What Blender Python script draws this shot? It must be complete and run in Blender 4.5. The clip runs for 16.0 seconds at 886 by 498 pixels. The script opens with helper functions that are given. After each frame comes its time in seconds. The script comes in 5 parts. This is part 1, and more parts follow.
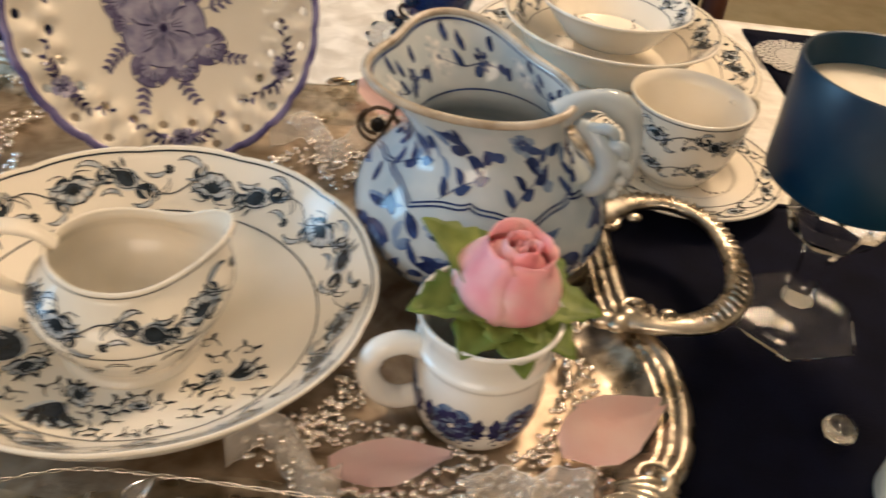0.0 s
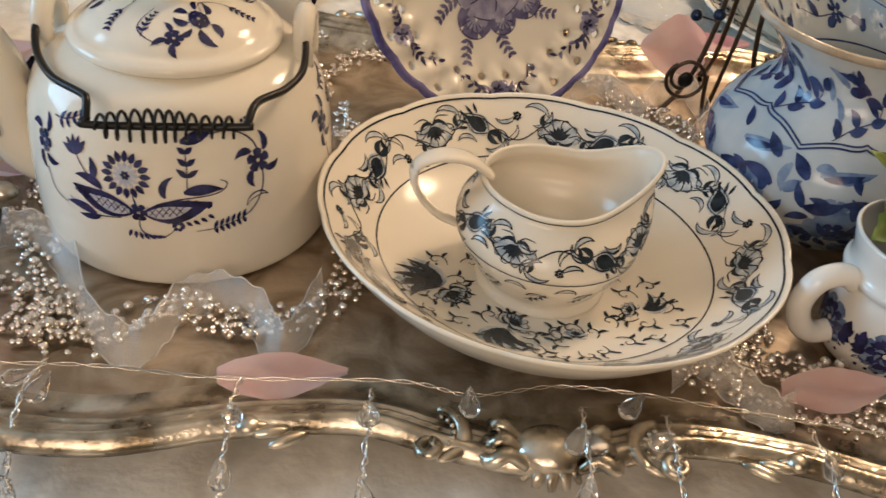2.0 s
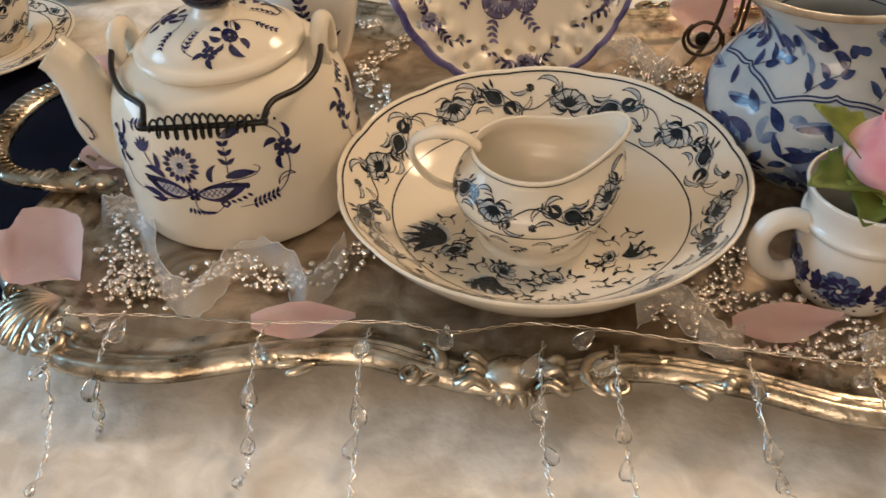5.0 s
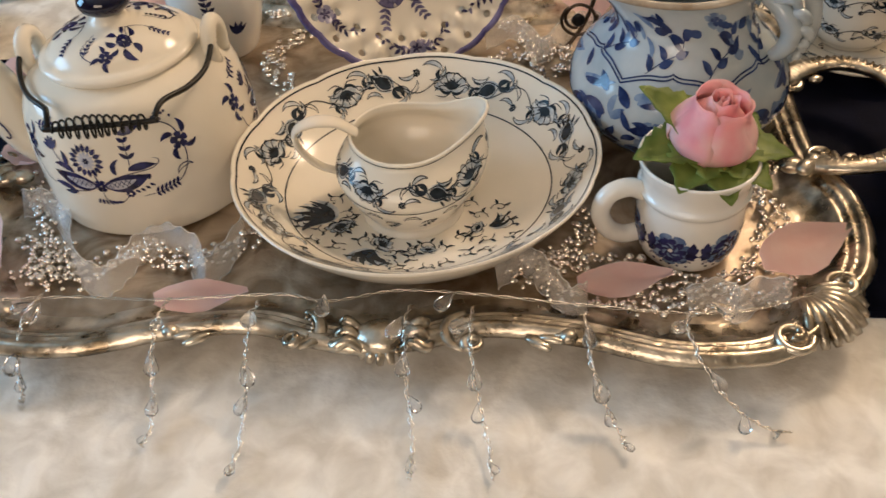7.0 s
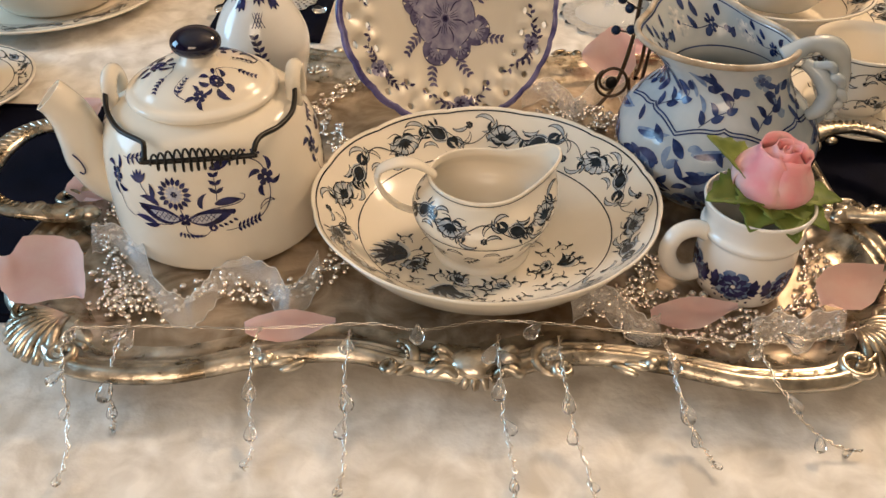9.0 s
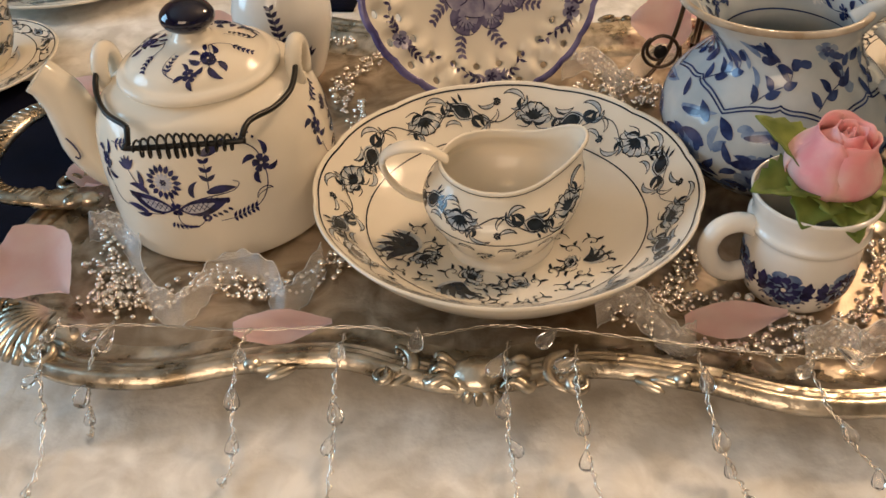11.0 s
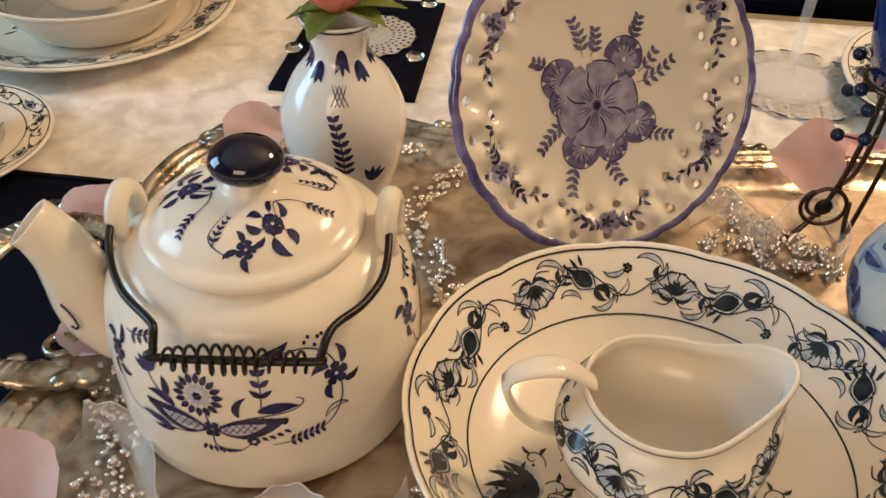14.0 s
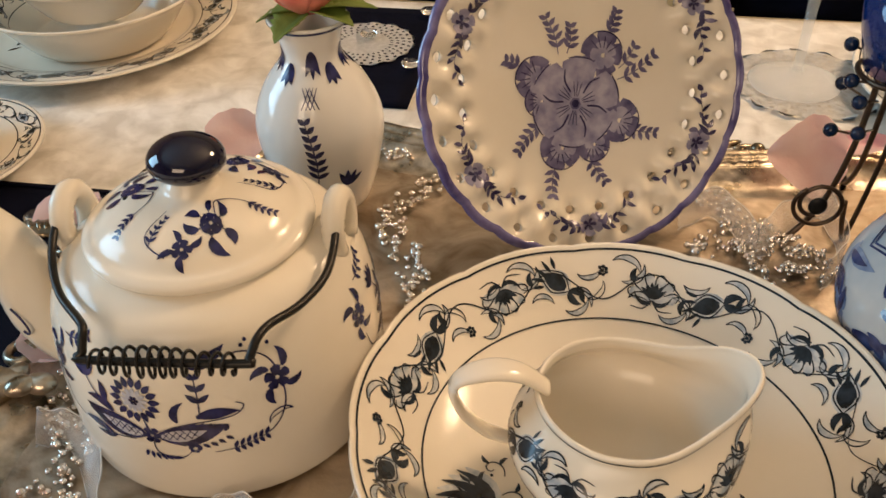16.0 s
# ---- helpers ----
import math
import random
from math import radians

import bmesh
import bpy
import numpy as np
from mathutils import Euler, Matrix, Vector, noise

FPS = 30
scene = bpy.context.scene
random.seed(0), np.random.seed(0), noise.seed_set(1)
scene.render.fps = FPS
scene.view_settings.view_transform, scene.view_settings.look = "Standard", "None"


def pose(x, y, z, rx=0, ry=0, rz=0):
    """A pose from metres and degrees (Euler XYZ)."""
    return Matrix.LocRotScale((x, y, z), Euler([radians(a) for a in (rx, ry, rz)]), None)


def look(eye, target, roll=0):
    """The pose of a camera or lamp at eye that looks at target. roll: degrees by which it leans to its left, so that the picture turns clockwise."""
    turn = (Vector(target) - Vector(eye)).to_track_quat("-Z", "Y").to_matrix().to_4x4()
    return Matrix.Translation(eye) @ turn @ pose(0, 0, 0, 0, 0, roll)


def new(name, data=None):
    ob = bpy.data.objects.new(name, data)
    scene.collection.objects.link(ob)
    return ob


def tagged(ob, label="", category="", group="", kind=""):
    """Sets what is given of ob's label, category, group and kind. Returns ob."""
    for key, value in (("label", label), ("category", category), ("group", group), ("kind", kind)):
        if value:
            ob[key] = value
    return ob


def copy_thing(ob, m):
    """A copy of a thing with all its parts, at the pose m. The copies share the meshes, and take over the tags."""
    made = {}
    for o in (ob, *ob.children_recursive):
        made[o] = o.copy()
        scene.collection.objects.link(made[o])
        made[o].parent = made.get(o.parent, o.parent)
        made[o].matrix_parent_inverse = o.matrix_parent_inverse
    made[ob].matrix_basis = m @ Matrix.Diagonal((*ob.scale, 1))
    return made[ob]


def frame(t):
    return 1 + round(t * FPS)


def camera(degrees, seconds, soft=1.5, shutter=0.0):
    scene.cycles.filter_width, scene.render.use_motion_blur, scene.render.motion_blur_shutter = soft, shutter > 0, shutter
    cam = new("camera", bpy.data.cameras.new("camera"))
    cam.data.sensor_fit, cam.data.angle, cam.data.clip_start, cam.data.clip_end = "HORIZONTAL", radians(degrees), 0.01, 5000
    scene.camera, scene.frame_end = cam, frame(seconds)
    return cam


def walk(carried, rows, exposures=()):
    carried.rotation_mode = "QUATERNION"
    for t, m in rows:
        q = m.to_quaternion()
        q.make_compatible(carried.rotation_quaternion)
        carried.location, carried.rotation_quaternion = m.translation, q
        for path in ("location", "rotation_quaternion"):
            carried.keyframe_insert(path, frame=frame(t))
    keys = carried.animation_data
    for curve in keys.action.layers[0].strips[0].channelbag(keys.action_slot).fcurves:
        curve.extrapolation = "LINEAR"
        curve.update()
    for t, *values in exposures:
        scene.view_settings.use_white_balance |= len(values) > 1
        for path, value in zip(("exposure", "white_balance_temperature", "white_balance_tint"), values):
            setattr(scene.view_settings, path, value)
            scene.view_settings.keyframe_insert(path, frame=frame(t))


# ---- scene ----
cam = camera(54.7, 16.0, soft=1.5, shutter=0.5)
METRES, EYE, TILT, LEAN, TURN = 0.93, 0.324, -38.0, -6.2, 0.0
ROWS = [
    (0.0, 0.0, 0.0, 0.0, 0.0, 0.0, 0.0),
    (0.5, -0.0597, -0.0218, -0.002, 1.99, -0.35, -1.31),
    (1.0, -0.1323, -0.0495, -0.0189, 1.01, 0.59, -0.87),
    (1.5, -0.1741, -0.0383, -0.0245, 1.98, 0.01, -1.24),
    (2.0, -0.1998, -0.0112, -0.0327, 1.29, -0.22, -0.84),
    (2.5, -0.2164, -0.029, -0.0455, 4.01, 0.81, -2.18),
    (3.0, -0.2047, -0.0688, -0.0376, 6.69, -0.46, -2.8),
    (5.5, -0.0801, -0.0792, -0.0302, 12.09, -3.64, 3.19),
    (6.0, -0.0545, -0.0874, -0.0283, 11.98, -4.73, 4.14),
    (6.5, -0.0342, -0.1046, -0.0267, 11.86, -5.16, 4.43),
    (7.0, -0.0339, -0.1211, -0.0237, 10.39, -5.44, 4.27),
    (7.5, -0.071, -0.1091, -0.0254, 6.75, -4.32, 3.56),
    (8.0, -0.1108, -0.1271, -0.0274, 4.56, -2.92, 2.86),
    (8.5, -0.1266, -0.1514, -0.0364, 5.03, -1.66, 3.11),
    (9.0, -0.1296, -0.1643, -0.0419, 5.3, -0.63, 3.25),
    (11.5, -0.0872, -0.0761, -0.0106, 11.37, -3.02, 2.96),
    (12.0, -0.1185, -0.0507, 0.0184, 8.38, -3.55, 1.45),
    (12.5, -0.1667, -0.0238, 0.041, 7.15, -4.69, -0.75),
    (13.0, -0.1909, -0.0128, 0.0554, 8.33, -4.01, -1.98),
    (13.5, -0.2026, -0.0051, 0.0631, 8.09, -2.5, -2.15),
    (14.0, -0.1923, 0.0317, 0.069, 9.23, -1.32, -0.78),
    (14.5, -0.1943, 0.0436, 0.0698, 9.11, -0.93, -1.04),
    (15.0, -0.1872, 0.048, 0.0717, 9.62, -0.93, -0.9),
    (15.5, -0.1731, 0.0527, 0.0683, 11.01, -0.31, -0.89),
    (16.0, -0.1522, 0.0543, 0.0604, 12.38, -0.07, -0.25),
]
walk(cam, [(t, pose(0, 0, EYE, TILT, LEAN, TURN) @ pose(METRES * x, METRES * y, METRES * z, 90 + pitch, roll, yaw)) for t, x, y, z, yaw, pitch, roll in ROWS],
     [(0.0, 0.37, 6150, 9), (1.5, 0.14, 6100, 9), (3.0, 0.18, 6400, 11), (5.5, -0.02, 6450, 11), (7.0, 0.12, 5950, 9), (9.0, 0.23, 6400, 11), (11.5, 0.02, 6650, 12), (12.0, 0.30, 6250, 10), (12.5, 0.30, 6400, 11), (14.5, 0.13, 6850, 12), (16.0, 0.14, 6800, 12)])

# ---- light ----
world = bpy.data.worlds.new("room_world")
scene.world = world
world.use_nodes = True
world.node_tree.nodes["Background"].inputs[0].default_value = (1.0, 0.86, 0.70, 1)
world.node_tree.nodes["Background"].inputs[1].default_value = 0.03


def lamp(name, kind, m, watts, colour, size):
    data = bpy.data.lights.new(name, kind)
    data.energy, data.color = watts, colour
    if kind == "AREA":
        data.shape, data.size, data.size_y = "RECTANGLE", size[0], size[1]
    else:
        data.shadow_soft_size = size
    ob = new(name, data)
    ob.matrix_world = m
    return ob


WARM = (1.0, 0.70, 0.44)
for k in range(6):
    a = k * math.tau / 6
    lamp("chandelier_bulb", "POINT", pose(0.62 + 0.11 * math.cos(a), 1.12 + 0.11 * math.sin(a), 1.06), 6.9, WARM, 0.085)
lamp("window_light", "AREA", look((-2.35, 0.35, 0.75), (0, 0.35, 0.1)), 31, (0.40, 0.71, 1.0), (0.9, 1.2))
# unseen soft fill behind the camera, added to brighten the front faces
lamp("front_fill", "AREA", look((-0.45, -1.35, 0.95), (-0.15, 0.3, 0.05)), 12, (1.0, 0.75, 0.54), (1.0, 0.7))

# ---- materials ----


def mat(name, colour, rough=0.5, metal=0.0, spec=0.5, trans=0.0, ior=1.45, coat=0.0):
    m = bpy.data.materials.new(name)
    m.use_nodes = True
    b = m.node_tree.nodes["Principled BSDF"]
    b.inputs["Base Color"].default_value = (*colour, 1)
    b.inputs["Roughness"].default_value = rough
    b.inputs["Metallic"].default_value = metal
    b.inputs["Specular IOR Level"].default_value = spec
    b.inputs["Transmission Weight"].default_value = trans
    b.inputs["IOR"].default_value = ior
    b.inputs["Coat Weight"].default_value = coat
    return m


def link(m, a, out, b, inp):
    m.node_tree.links.new(a.outputs[out], b.inputs[inp])


def mottle(m, scale, low, high, detail=6.0, bump=0.0, fine=0.0, rough=None, dist=0.0):
    """Two-scale colour variation and relief from noise."""
    n = m.node_tree.nodes
    b = n["Principled BSDF"]
    tc = n.new("ShaderNodeTexCoord")
    no = n.new("ShaderNodeTexNoise")
    no.inputs["Scale"].default_value, no.inputs["Detail"].default_value = scale, detail
    no.inputs["Distortion"].default_value = dist
    link(m, tc, "Object", no, "Vector")
    ramp = n.new("ShaderNodeValToRGB")
    ramp.color_ramp.elements[0].position, ramp.color_ramp.elements[1].position = 0.35, 0.65
    ramp.color_ramp.elements[0].color, ramp.color_ramp.elements[1].color = (*low, 1), (*high, 1)
    link(m, no, "Fac", ramp, "Fac")
    link(m, ramp, "Color", b, "Base Color")
    if rough:
        mr = n.new("ShaderNodeMapRange")
        mr.inputs["To Min"].default_value, mr.inputs["To Max"].default_value = rough
        link(m, no, "Fac", mr, "Value")
        link(m, mr, "Result", b, "Roughness")
    if bump:
        n2 = n.new("ShaderNodeTexNoise")
        n2.inputs["Scale"].default_value, n2.inputs["Detail"].default_value = fine or scale * 6, 4
        link(m, tc, "Object", n2, "Vector")
        bp = n.new("ShaderNodeBump")
        bp.inputs["Strength"].default_value, bp.inputs["Distance"].default_value = 1.0, bump
        link(m, n2, "Fac", bp, "Height")
        link(m, bp, "Normal", b, "Normal")
    return m


CREAM = mottle(mat("cream_glaze", (0.80, 0.74, 0.62), 0.13, spec=0.4), 18, (0.78, 0.72, 0.60), (0.83, 0.77, 0.66), bump=0.00012, fine=60)
WHITE = mottle(mat("white_glaze", (0.80, 0.78, 0.72), 0.12, coat=0.3), 18, (0.77, 0.75, 0.70), (0.83, 0.81, 0.76), bump=0.00012, fine=60)
PALE = mottle(mat("pale_blue_glaze", (0.66, 0.71, 0.74), 0.12, coat=0.1), 25, (0.36, 0.43, 0.48), (0.53, 0.56, 0.56), bump=0.00015, fine=70)
INK = mottle(mat("cobalt_ink", (0.02, 0.022, 0.08), 0.16), 160, (0.009, 0.009, 0.040), (0.032, 0.034, 0.125))
INKGREY = mottle(mat("blue_black_ink", (0.02, 0.025, 0.05), 0.16), 180, (0.008, 0.011, 0.014), (0.026, 0.036, 0.050))
GREYWASH = mottle(mat("grey_blue_wash", (0.16, 0.22, 0.30), 0.18), 160, (0.300, 0.360, 0.420), (0.730, 0.720, 0.680))
BLUEWASH = mottle(mat("blue_wash", (0.16, 0.26, 0.50), 0.15), 90, (0.07, 0.12, 0.25), (0.24, 0.32, 0.44))
DARKLILAC = mottle(mat("dark_lilac", (0.10, 0.09, 0.24), 0.2), 110, (0.08, 0.07, 0.15), (0.20, 0.18, 0.29))
ORGANZA = mat("sheer_organza", (0.86, 0.82, 0.76), 0.35)
ORGANZA.node_tree.nodes["Principled BSDF"].inputs["Alpha"].default_value = 0.25
HEM = mat("ribbon_hem", (0.8, 0.77, 0.72), 0.4)
HEM.node_tree.nodes["Principled BSDF"].inputs["Alpha"].default_value = 0.6
BLUEBEAD = mat("blue_bead", (0.004, 0.015, 0.05), 0.08)
WIRE = mat("silver_wire", (0.85, 0.80, 0.72), 0.18, 1.0)
INKBLUE = mottle(mat("bright_blue_ink", (0.03, 0.06, 0.25), 0.14), 120, (0.007, 0.014, 0.065), (0.04, 0.07, 0.19))
LILAC = mottle(mat("lilac_paint", (0.2, 0.2, 0.38), 0.2), 110, (0.20, 0.19, 0.30), (0.40, 0.38, 0.48))
EDGEBLUE = mottle(mat("blue_edge_glaze", (0.12, 0.11, 0.30), 0.15, coat=0.3), 70, (0.06, 0.05, 0.17), (0.20, 0.18, 0.36))
PURPLE = mottle(mat("violet_paint", (0.05, 0.04, 0.12), 0.2), 140, (0.025, 0.020, 0.06), (0.06, 0.05, 0.12))
NAVYGLAZE = mat("navy_glaze", (0.003, 0.003, 0.020), 0.06, coat=0.5)
SILVER = mottle(mat("tarnished_silver", (0.7, 0.6, 0.46), 0.2, 1.0), 60, (0.19, 0.15, 0.10), (0.72, 0.65, 0.54), bump=0.0006, fine=160, rough=(0.18, 0.40))
TRAYFLOOR = mottle(mat("engraved_silver", (0.6, 0.5, 0.4), 0.25, 1.0), 28, (0.29, 0.22, 0.15), (0.62, 0.53, 0.42), bump=0.0009, fine=120, rough=(0.40, 0.60), dist=1.5)
BEADS = mat("silver_beads", (0.85, 0.80, 0.74), 0.08, 1.0)
IRON = mat("black_iron_wire", (0.02, 0.018, 0.016), 0.35, 0.6)
BRONZE = mat("bronze_wire", (0.10, 0.07, 0.05), 0.35, 0.9)
CLOTH = mottle(mat("damask_cloth", (0.78, 0.74, 0.66), 0.75), 42, (0.60, 0.56, 0.49), (0.86, 0.83, 0.77), bump=0.0016, fine=70, rough=(0.38, 0.8), dist=0.5)
NAVY = mottle(mat("navy_cloth", (0.006, 0.007, 0.02), 0.85, spec=0.12), 30, (0.0012, 0.0016, 0.007), (0.003, 0.004, 0.014), bump=0.0004, fine=900)
LACE = mottle(mat("paper_lace", (0.8, 0.78, 0.74), 0.8), 200, (0.70, 0.68, 0.64), (0.84, 0.82, 0.78), bump=0.0004, fine=500)
PETALM = mottle(mat("pink_silk_petal", (0.80, 0.45, 0.42), 0.6), 60, (0.89, 0.58, 0.56), (0.94, 0.72, 0.69), bump=0.0004, fine=300)
ROSEM = mottle(mat("pink_rose", (0.85, 0.25, 0.32), 0.55), 46, (0.93, 0.42, 0.48), (0.99, 0.83, 0.80), bump=0.0003, fine=300)
CORAL = mottle(mat("coral_rose", (0.8, 0.2, 0.16), 0.55), 45, (0.7, 0.14, 0.12), (0.85, 0.32, 0.25))
LEAFM = mottle(mat("green_leaf", (0.10, 0.17, 0.04), 0.5), 60, (0.11, 0.17, 0.03), (0.28, 0.35, 0.08), bump=0.0004, fine=250)
CRYSTAL = mat("clear_crystal", (0.97, 0.97, 0.97), 0.03, trans=0.97, ior=1.42)
THINGLASS = mat("thin_clear_glass", (0.85, 0.88, 0.85), 0.02)
THINGLASS.node_tree.nodes["Principled BSDF"].inputs["Alpha"].default_value = 0.16
STEMGLASS = mat("stem_glass", (0.82, 0.86, 0.84), 0.03)
STEMGLASS.node_tree.nodes["Principled BSDF"].inputs["Alpha"].default_value = 0.20
PALEWASH = mottle(mat("pale_blue_wash", (0.5, 0.52, 0.6), 0.16), 200, (0.40, 0.42, 0.52), (0.62, 0.62, 0.66))
RIMTAN = mottle(mat("worn_tan_glaze", (0.5, 0.42, 0.32), 0.2), 60, (0.34, 0.27, 0.19), (0.58, 0.52, 0.43))
CUTGLASS = mat("cut_glass", (0.96, 0.97, 0.97), 0.01, trans=1.0, ior=1.2)
GLASS = mat("clear_glass", (1, 1, 1), 0.02, trans=1.0, ior=1.5)
BLUEGLASS = mottle(mat("teal_frosted_glass", (0.01, 0.05, 0.10), 0.35), 12, (0.0024, 0.014, 0.034), (0.006, 0.038, 0.068))
COBALT = mat("cobalt_glass", (0.01, 0.06, 0.30), 0.05, trans=0.6, ior=1.5)
WAX = mottle(mat("ivory_wax", (0.8, 0.74, 0.6), 0.5), 40, (0.74, 0.67, 0.53), (0.83, 0.77, 0.64), bump=0.0006, fine=120)
WOODDARK = mottle(mat("dark_wood", (0.03, 0.015, 0.01), 0.35), 12, (0.04, 0.012, 0.007), (0.09, 0.03, 0.016))
CARPET = mottle(mat("tan_carpet", (0.30, 0.24, 0.15), 0.9), 8, (0.46, 0.38, 0.22), (0.56, 0.48, 0.30), bump=0.002, fine=200)
WALLM = mottle(mat("tan_wall_paint", (0.5, 0.43, 0.32), 0.8), 4, (0.46, 0.39, 0.28), (0.53, 0.46, 0.35), bump=0.0005, fine=80)
CEILM = mottle(mat("ceiling_paint", (0.75, 0.72, 0.66), 0.9), 4, (0.72, 0.69, 0.63), (0.78, 0.75, 0.69))

def sheer(m, colour, share):
    """Lets part of the light through a thin petal or leaf."""
    n = m.node_tree.nodes
    t, mix = n.new("ShaderNodeBsdfTranslucent"), n.new("ShaderNodeMixShader")
    t.inputs["Color"].default_value = (*colour, 1)
    mix.inputs["Fac"].default_value = share
    link(m, n["Principled BSDF"], "BSDF", mix, 1)
    link(m, t, "BSDF", mix, 2)
    m.node_tree.links.new(mix.outputs[0], n["Material Output"].inputs["Surface"])


sheer(PETALM, (0.98, 0.72, 0.68), 0.55)
sheer(ROSEM, (0.96, 0.55, 0.56), 0.42)
sheer(LEAFM, (0.20, 0.30, 0.06), 0.3)

# ---- building helpers ----


def obj(name, bm, material, smooth=True):
    me = bpy.data.meshes.new(name)
    bm.normal_update()
    bm.to_mesh(me)
    bm.free()
    me.materials.append(material)
    if smooth:
        me.polygons.foreach_set("use_smooth", [True] * len(me.polygons))
    return new(name, me)


def part(name, bm, material, parent, label="", smooth=True):
    ob = obj(name, bm, material, smooth)
    ob.parent = parent
    return tagged(ob, label)


def thing(name, m, label, category, group="", kind=""):
    e = new(name)
    e.empty_display_size = 0.02
    e.matrix_world = m
    return tagged(e, label, category, group, kind)


def grid(rows, closed_u=True, cap0=False, cap1=False):
    """A bmesh from rows of points (each row one ring)."""
    bm = bmesh.new()
    vs = [[bm.verts.new(p) for p in row] for row in rows]
    n = len(rows[0])
    for a, b in zip(vs, vs[1:]):
        for i in range(n if closed_u else n - 1):
            j = (i + 1) % n
            bm.faces.new((a[i], a[j], b[j], b[i]))
    if cap0:
        bm.faces.new(list(reversed(vs[0])))
    if cap1:
        bm.faces.new(vs[-1])
    return bm


def lathe(profile, seg=64, shape=None):
    """Turned body from (radius, height) pairs; shape(angle, k, r, z) may bend a ring."""
    rows = []
    for k, (r, z) in enumerate(profile):
        row = []
        for i in range(seg):
            a = math.tau * i / seg
            rr, zz, dx, dy = (r, z, 0, 0) if shape is None else shape(a, k, r, z)
            row.append((rr * math.cos(a) + dx, rr * math.sin(a) + dy, zz))
        rows.append(row)
    return grid(rows, True, profile[0][0] > 1e-5, profile[-1][0] > 1e-5)


def smooth_line(pts, n):
    """Catmull-Rom through pts, n samples a span."""
    pts = [Vector(p) for p in pts]
    out = []
    for i in range(len(pts) - 1):
        p0, p1, p2, p3 = pts[max(i - 1, 0)], pts[i], pts[i + 1], pts[min(i + 2, len(pts) - 1)]
        for k in range(n):
            t = k / n
            out.append(0.5 * (2 * p1 + (p2 - p0) * t + (2 * p0 - 5 * p1 + 4 * p2 - p3) * t * t + (3 * p1 - p0 - 3 * p2 + p3) * t ** 3))
    out.append(pts[-1])
    return out


def tube(pts, radius, seg=10, bm=None, squash=1.0):
    """A tube along pts; radius a number or a list."""
    bm = bm or bmesh.new()
    pts = [Vector(p) for p in pts]
    up, prev = Vector((0.31, 0.17, 0.93)).normalized(), None
    for i, p in enumerate(pts):
        d = (pts[min(i + 1, len(pts) - 1)] - pts[max(i - 1, 0)]).normalized()
        s = d.cross(up)
        s = s.normalized() if s.length > 1e-4 else Vector((1, 0, 0))
        u = s.cross(d)
        r = radius[i] if isinstance(radius, (list, tuple)) else radius
        ring = [bm.verts.new(p + r * (math.cos(math.tau * k / seg) * s + squash * math.sin(math.tau * k / seg) * u)) for k in range(seg)]
        if prev:
            for k in range(seg):
                bm.faces.new((prev[k], prev[(k + 1) % seg], ring[(k + 1) % seg], ring[k]))
        else:
            bm.faces.new(list(reversed(ring)))
        prev = ring
    bm.faces.new(prev)
    return bm


def ball(bm, p, r, squash=(1, 1, 1), sub=2, turn=None):
    m = Matrix.Translation(p) @ (turn or Matrix()) @ Matrix.Diagonal((r * squash[0], r * squash[1], r * squash[2], 1))
    bmesh.ops.create_icosphere(bm, subdivisions=sub, radius=1, matrix=m)


def box(bm, x0, x1, y0, y1, z0, z1):
    m = Matrix.Translation(((x0 + x1) / 2, (y0 + y1) / 2, (z0 + z1) / 2)) @ Matrix.Diagonal((x1 - x0, y1 - y0, z1 - z0, 1))
    bmesh.ops.create_cube(bm, size=1, matrix=m)


def sheet(x0, x1, y0, y1, z, step, wave=0.0, thick=0.0012):
    """A cloth sheet with a thickness and faint unevenness."""
    nx, ny = max(2, int((x1 - x0) / step)), max(2, int((y1 - y0) / step))
    bm = bmesh.new()

    def level(x, y):
        return z + wave * (noise.noise((x * 9, y * 9, 1.7)) + 0.5 * noise.noise((x * 25, y * 25, 4.1)))
    vs = [[bm.verts.new((x0 + (x1 - x0) * i / nx, y0 + (y1 - y0) * j / ny, 0)) for j in range(ny + 1)] for i in range(nx + 1)]
    for row in vs:
        for v in row:
            v.co.z = level(v.co.x, v.co.y)
    for i in range(nx):
        for j in range(ny):
            bm.faces.new((vs[i][j], vs[i + 1][j], vs[i + 1][j + 1], vs[i][j + 1]))
    edge = [e for e in bm.edges if e.is_boundary]
    ext = bmesh.ops.extrude_edge_only(bm, edges=edge)["geom"]
    for v in ext:
        if isinstance(v, bmesh.types.BMVert):
            v.co.z -= thick
    return bm


# ---- room ----
bm = bmesh.new(); box(bm, -2.6, 2.8, -2.4, 3.4, -0.80, -0.75)
tagged(obj("floor", bm, CARPET, False), "tan carpeted dining room floor", "floor", kind="structure")
for nm, b in (("wall_north", (-2.6, 2.8, 3.3, 3.4, -0.75, 1.75)), ("wall_south", (-2.6, 2.8, -2.5, -2.4, -0.75, 1.75)),
              ("wall_east", (2.7, 2.8, -2.4, 3.3, -0.75, 1.75))):
    bm = bmesh.new(); box(bm, *b)
    tagged(obj(nm, bm, WALLM, False), "plain tan painted dining room wall", "wall", kind="structure")
bm = bmesh.new()
box(bm, -2.6, -2.5, -2.4, -0.2, -0.75, 1.75); box(bm, -2.6, -2.5, 0.9, 3.3, -0.75, 1.75)
box(bm, -2.6, -2.5, -0.2, 0.9, -0.75, 0.05); box(bm, -2.6, -2.5, -0.2, 0.9, 1.45, 1.75)
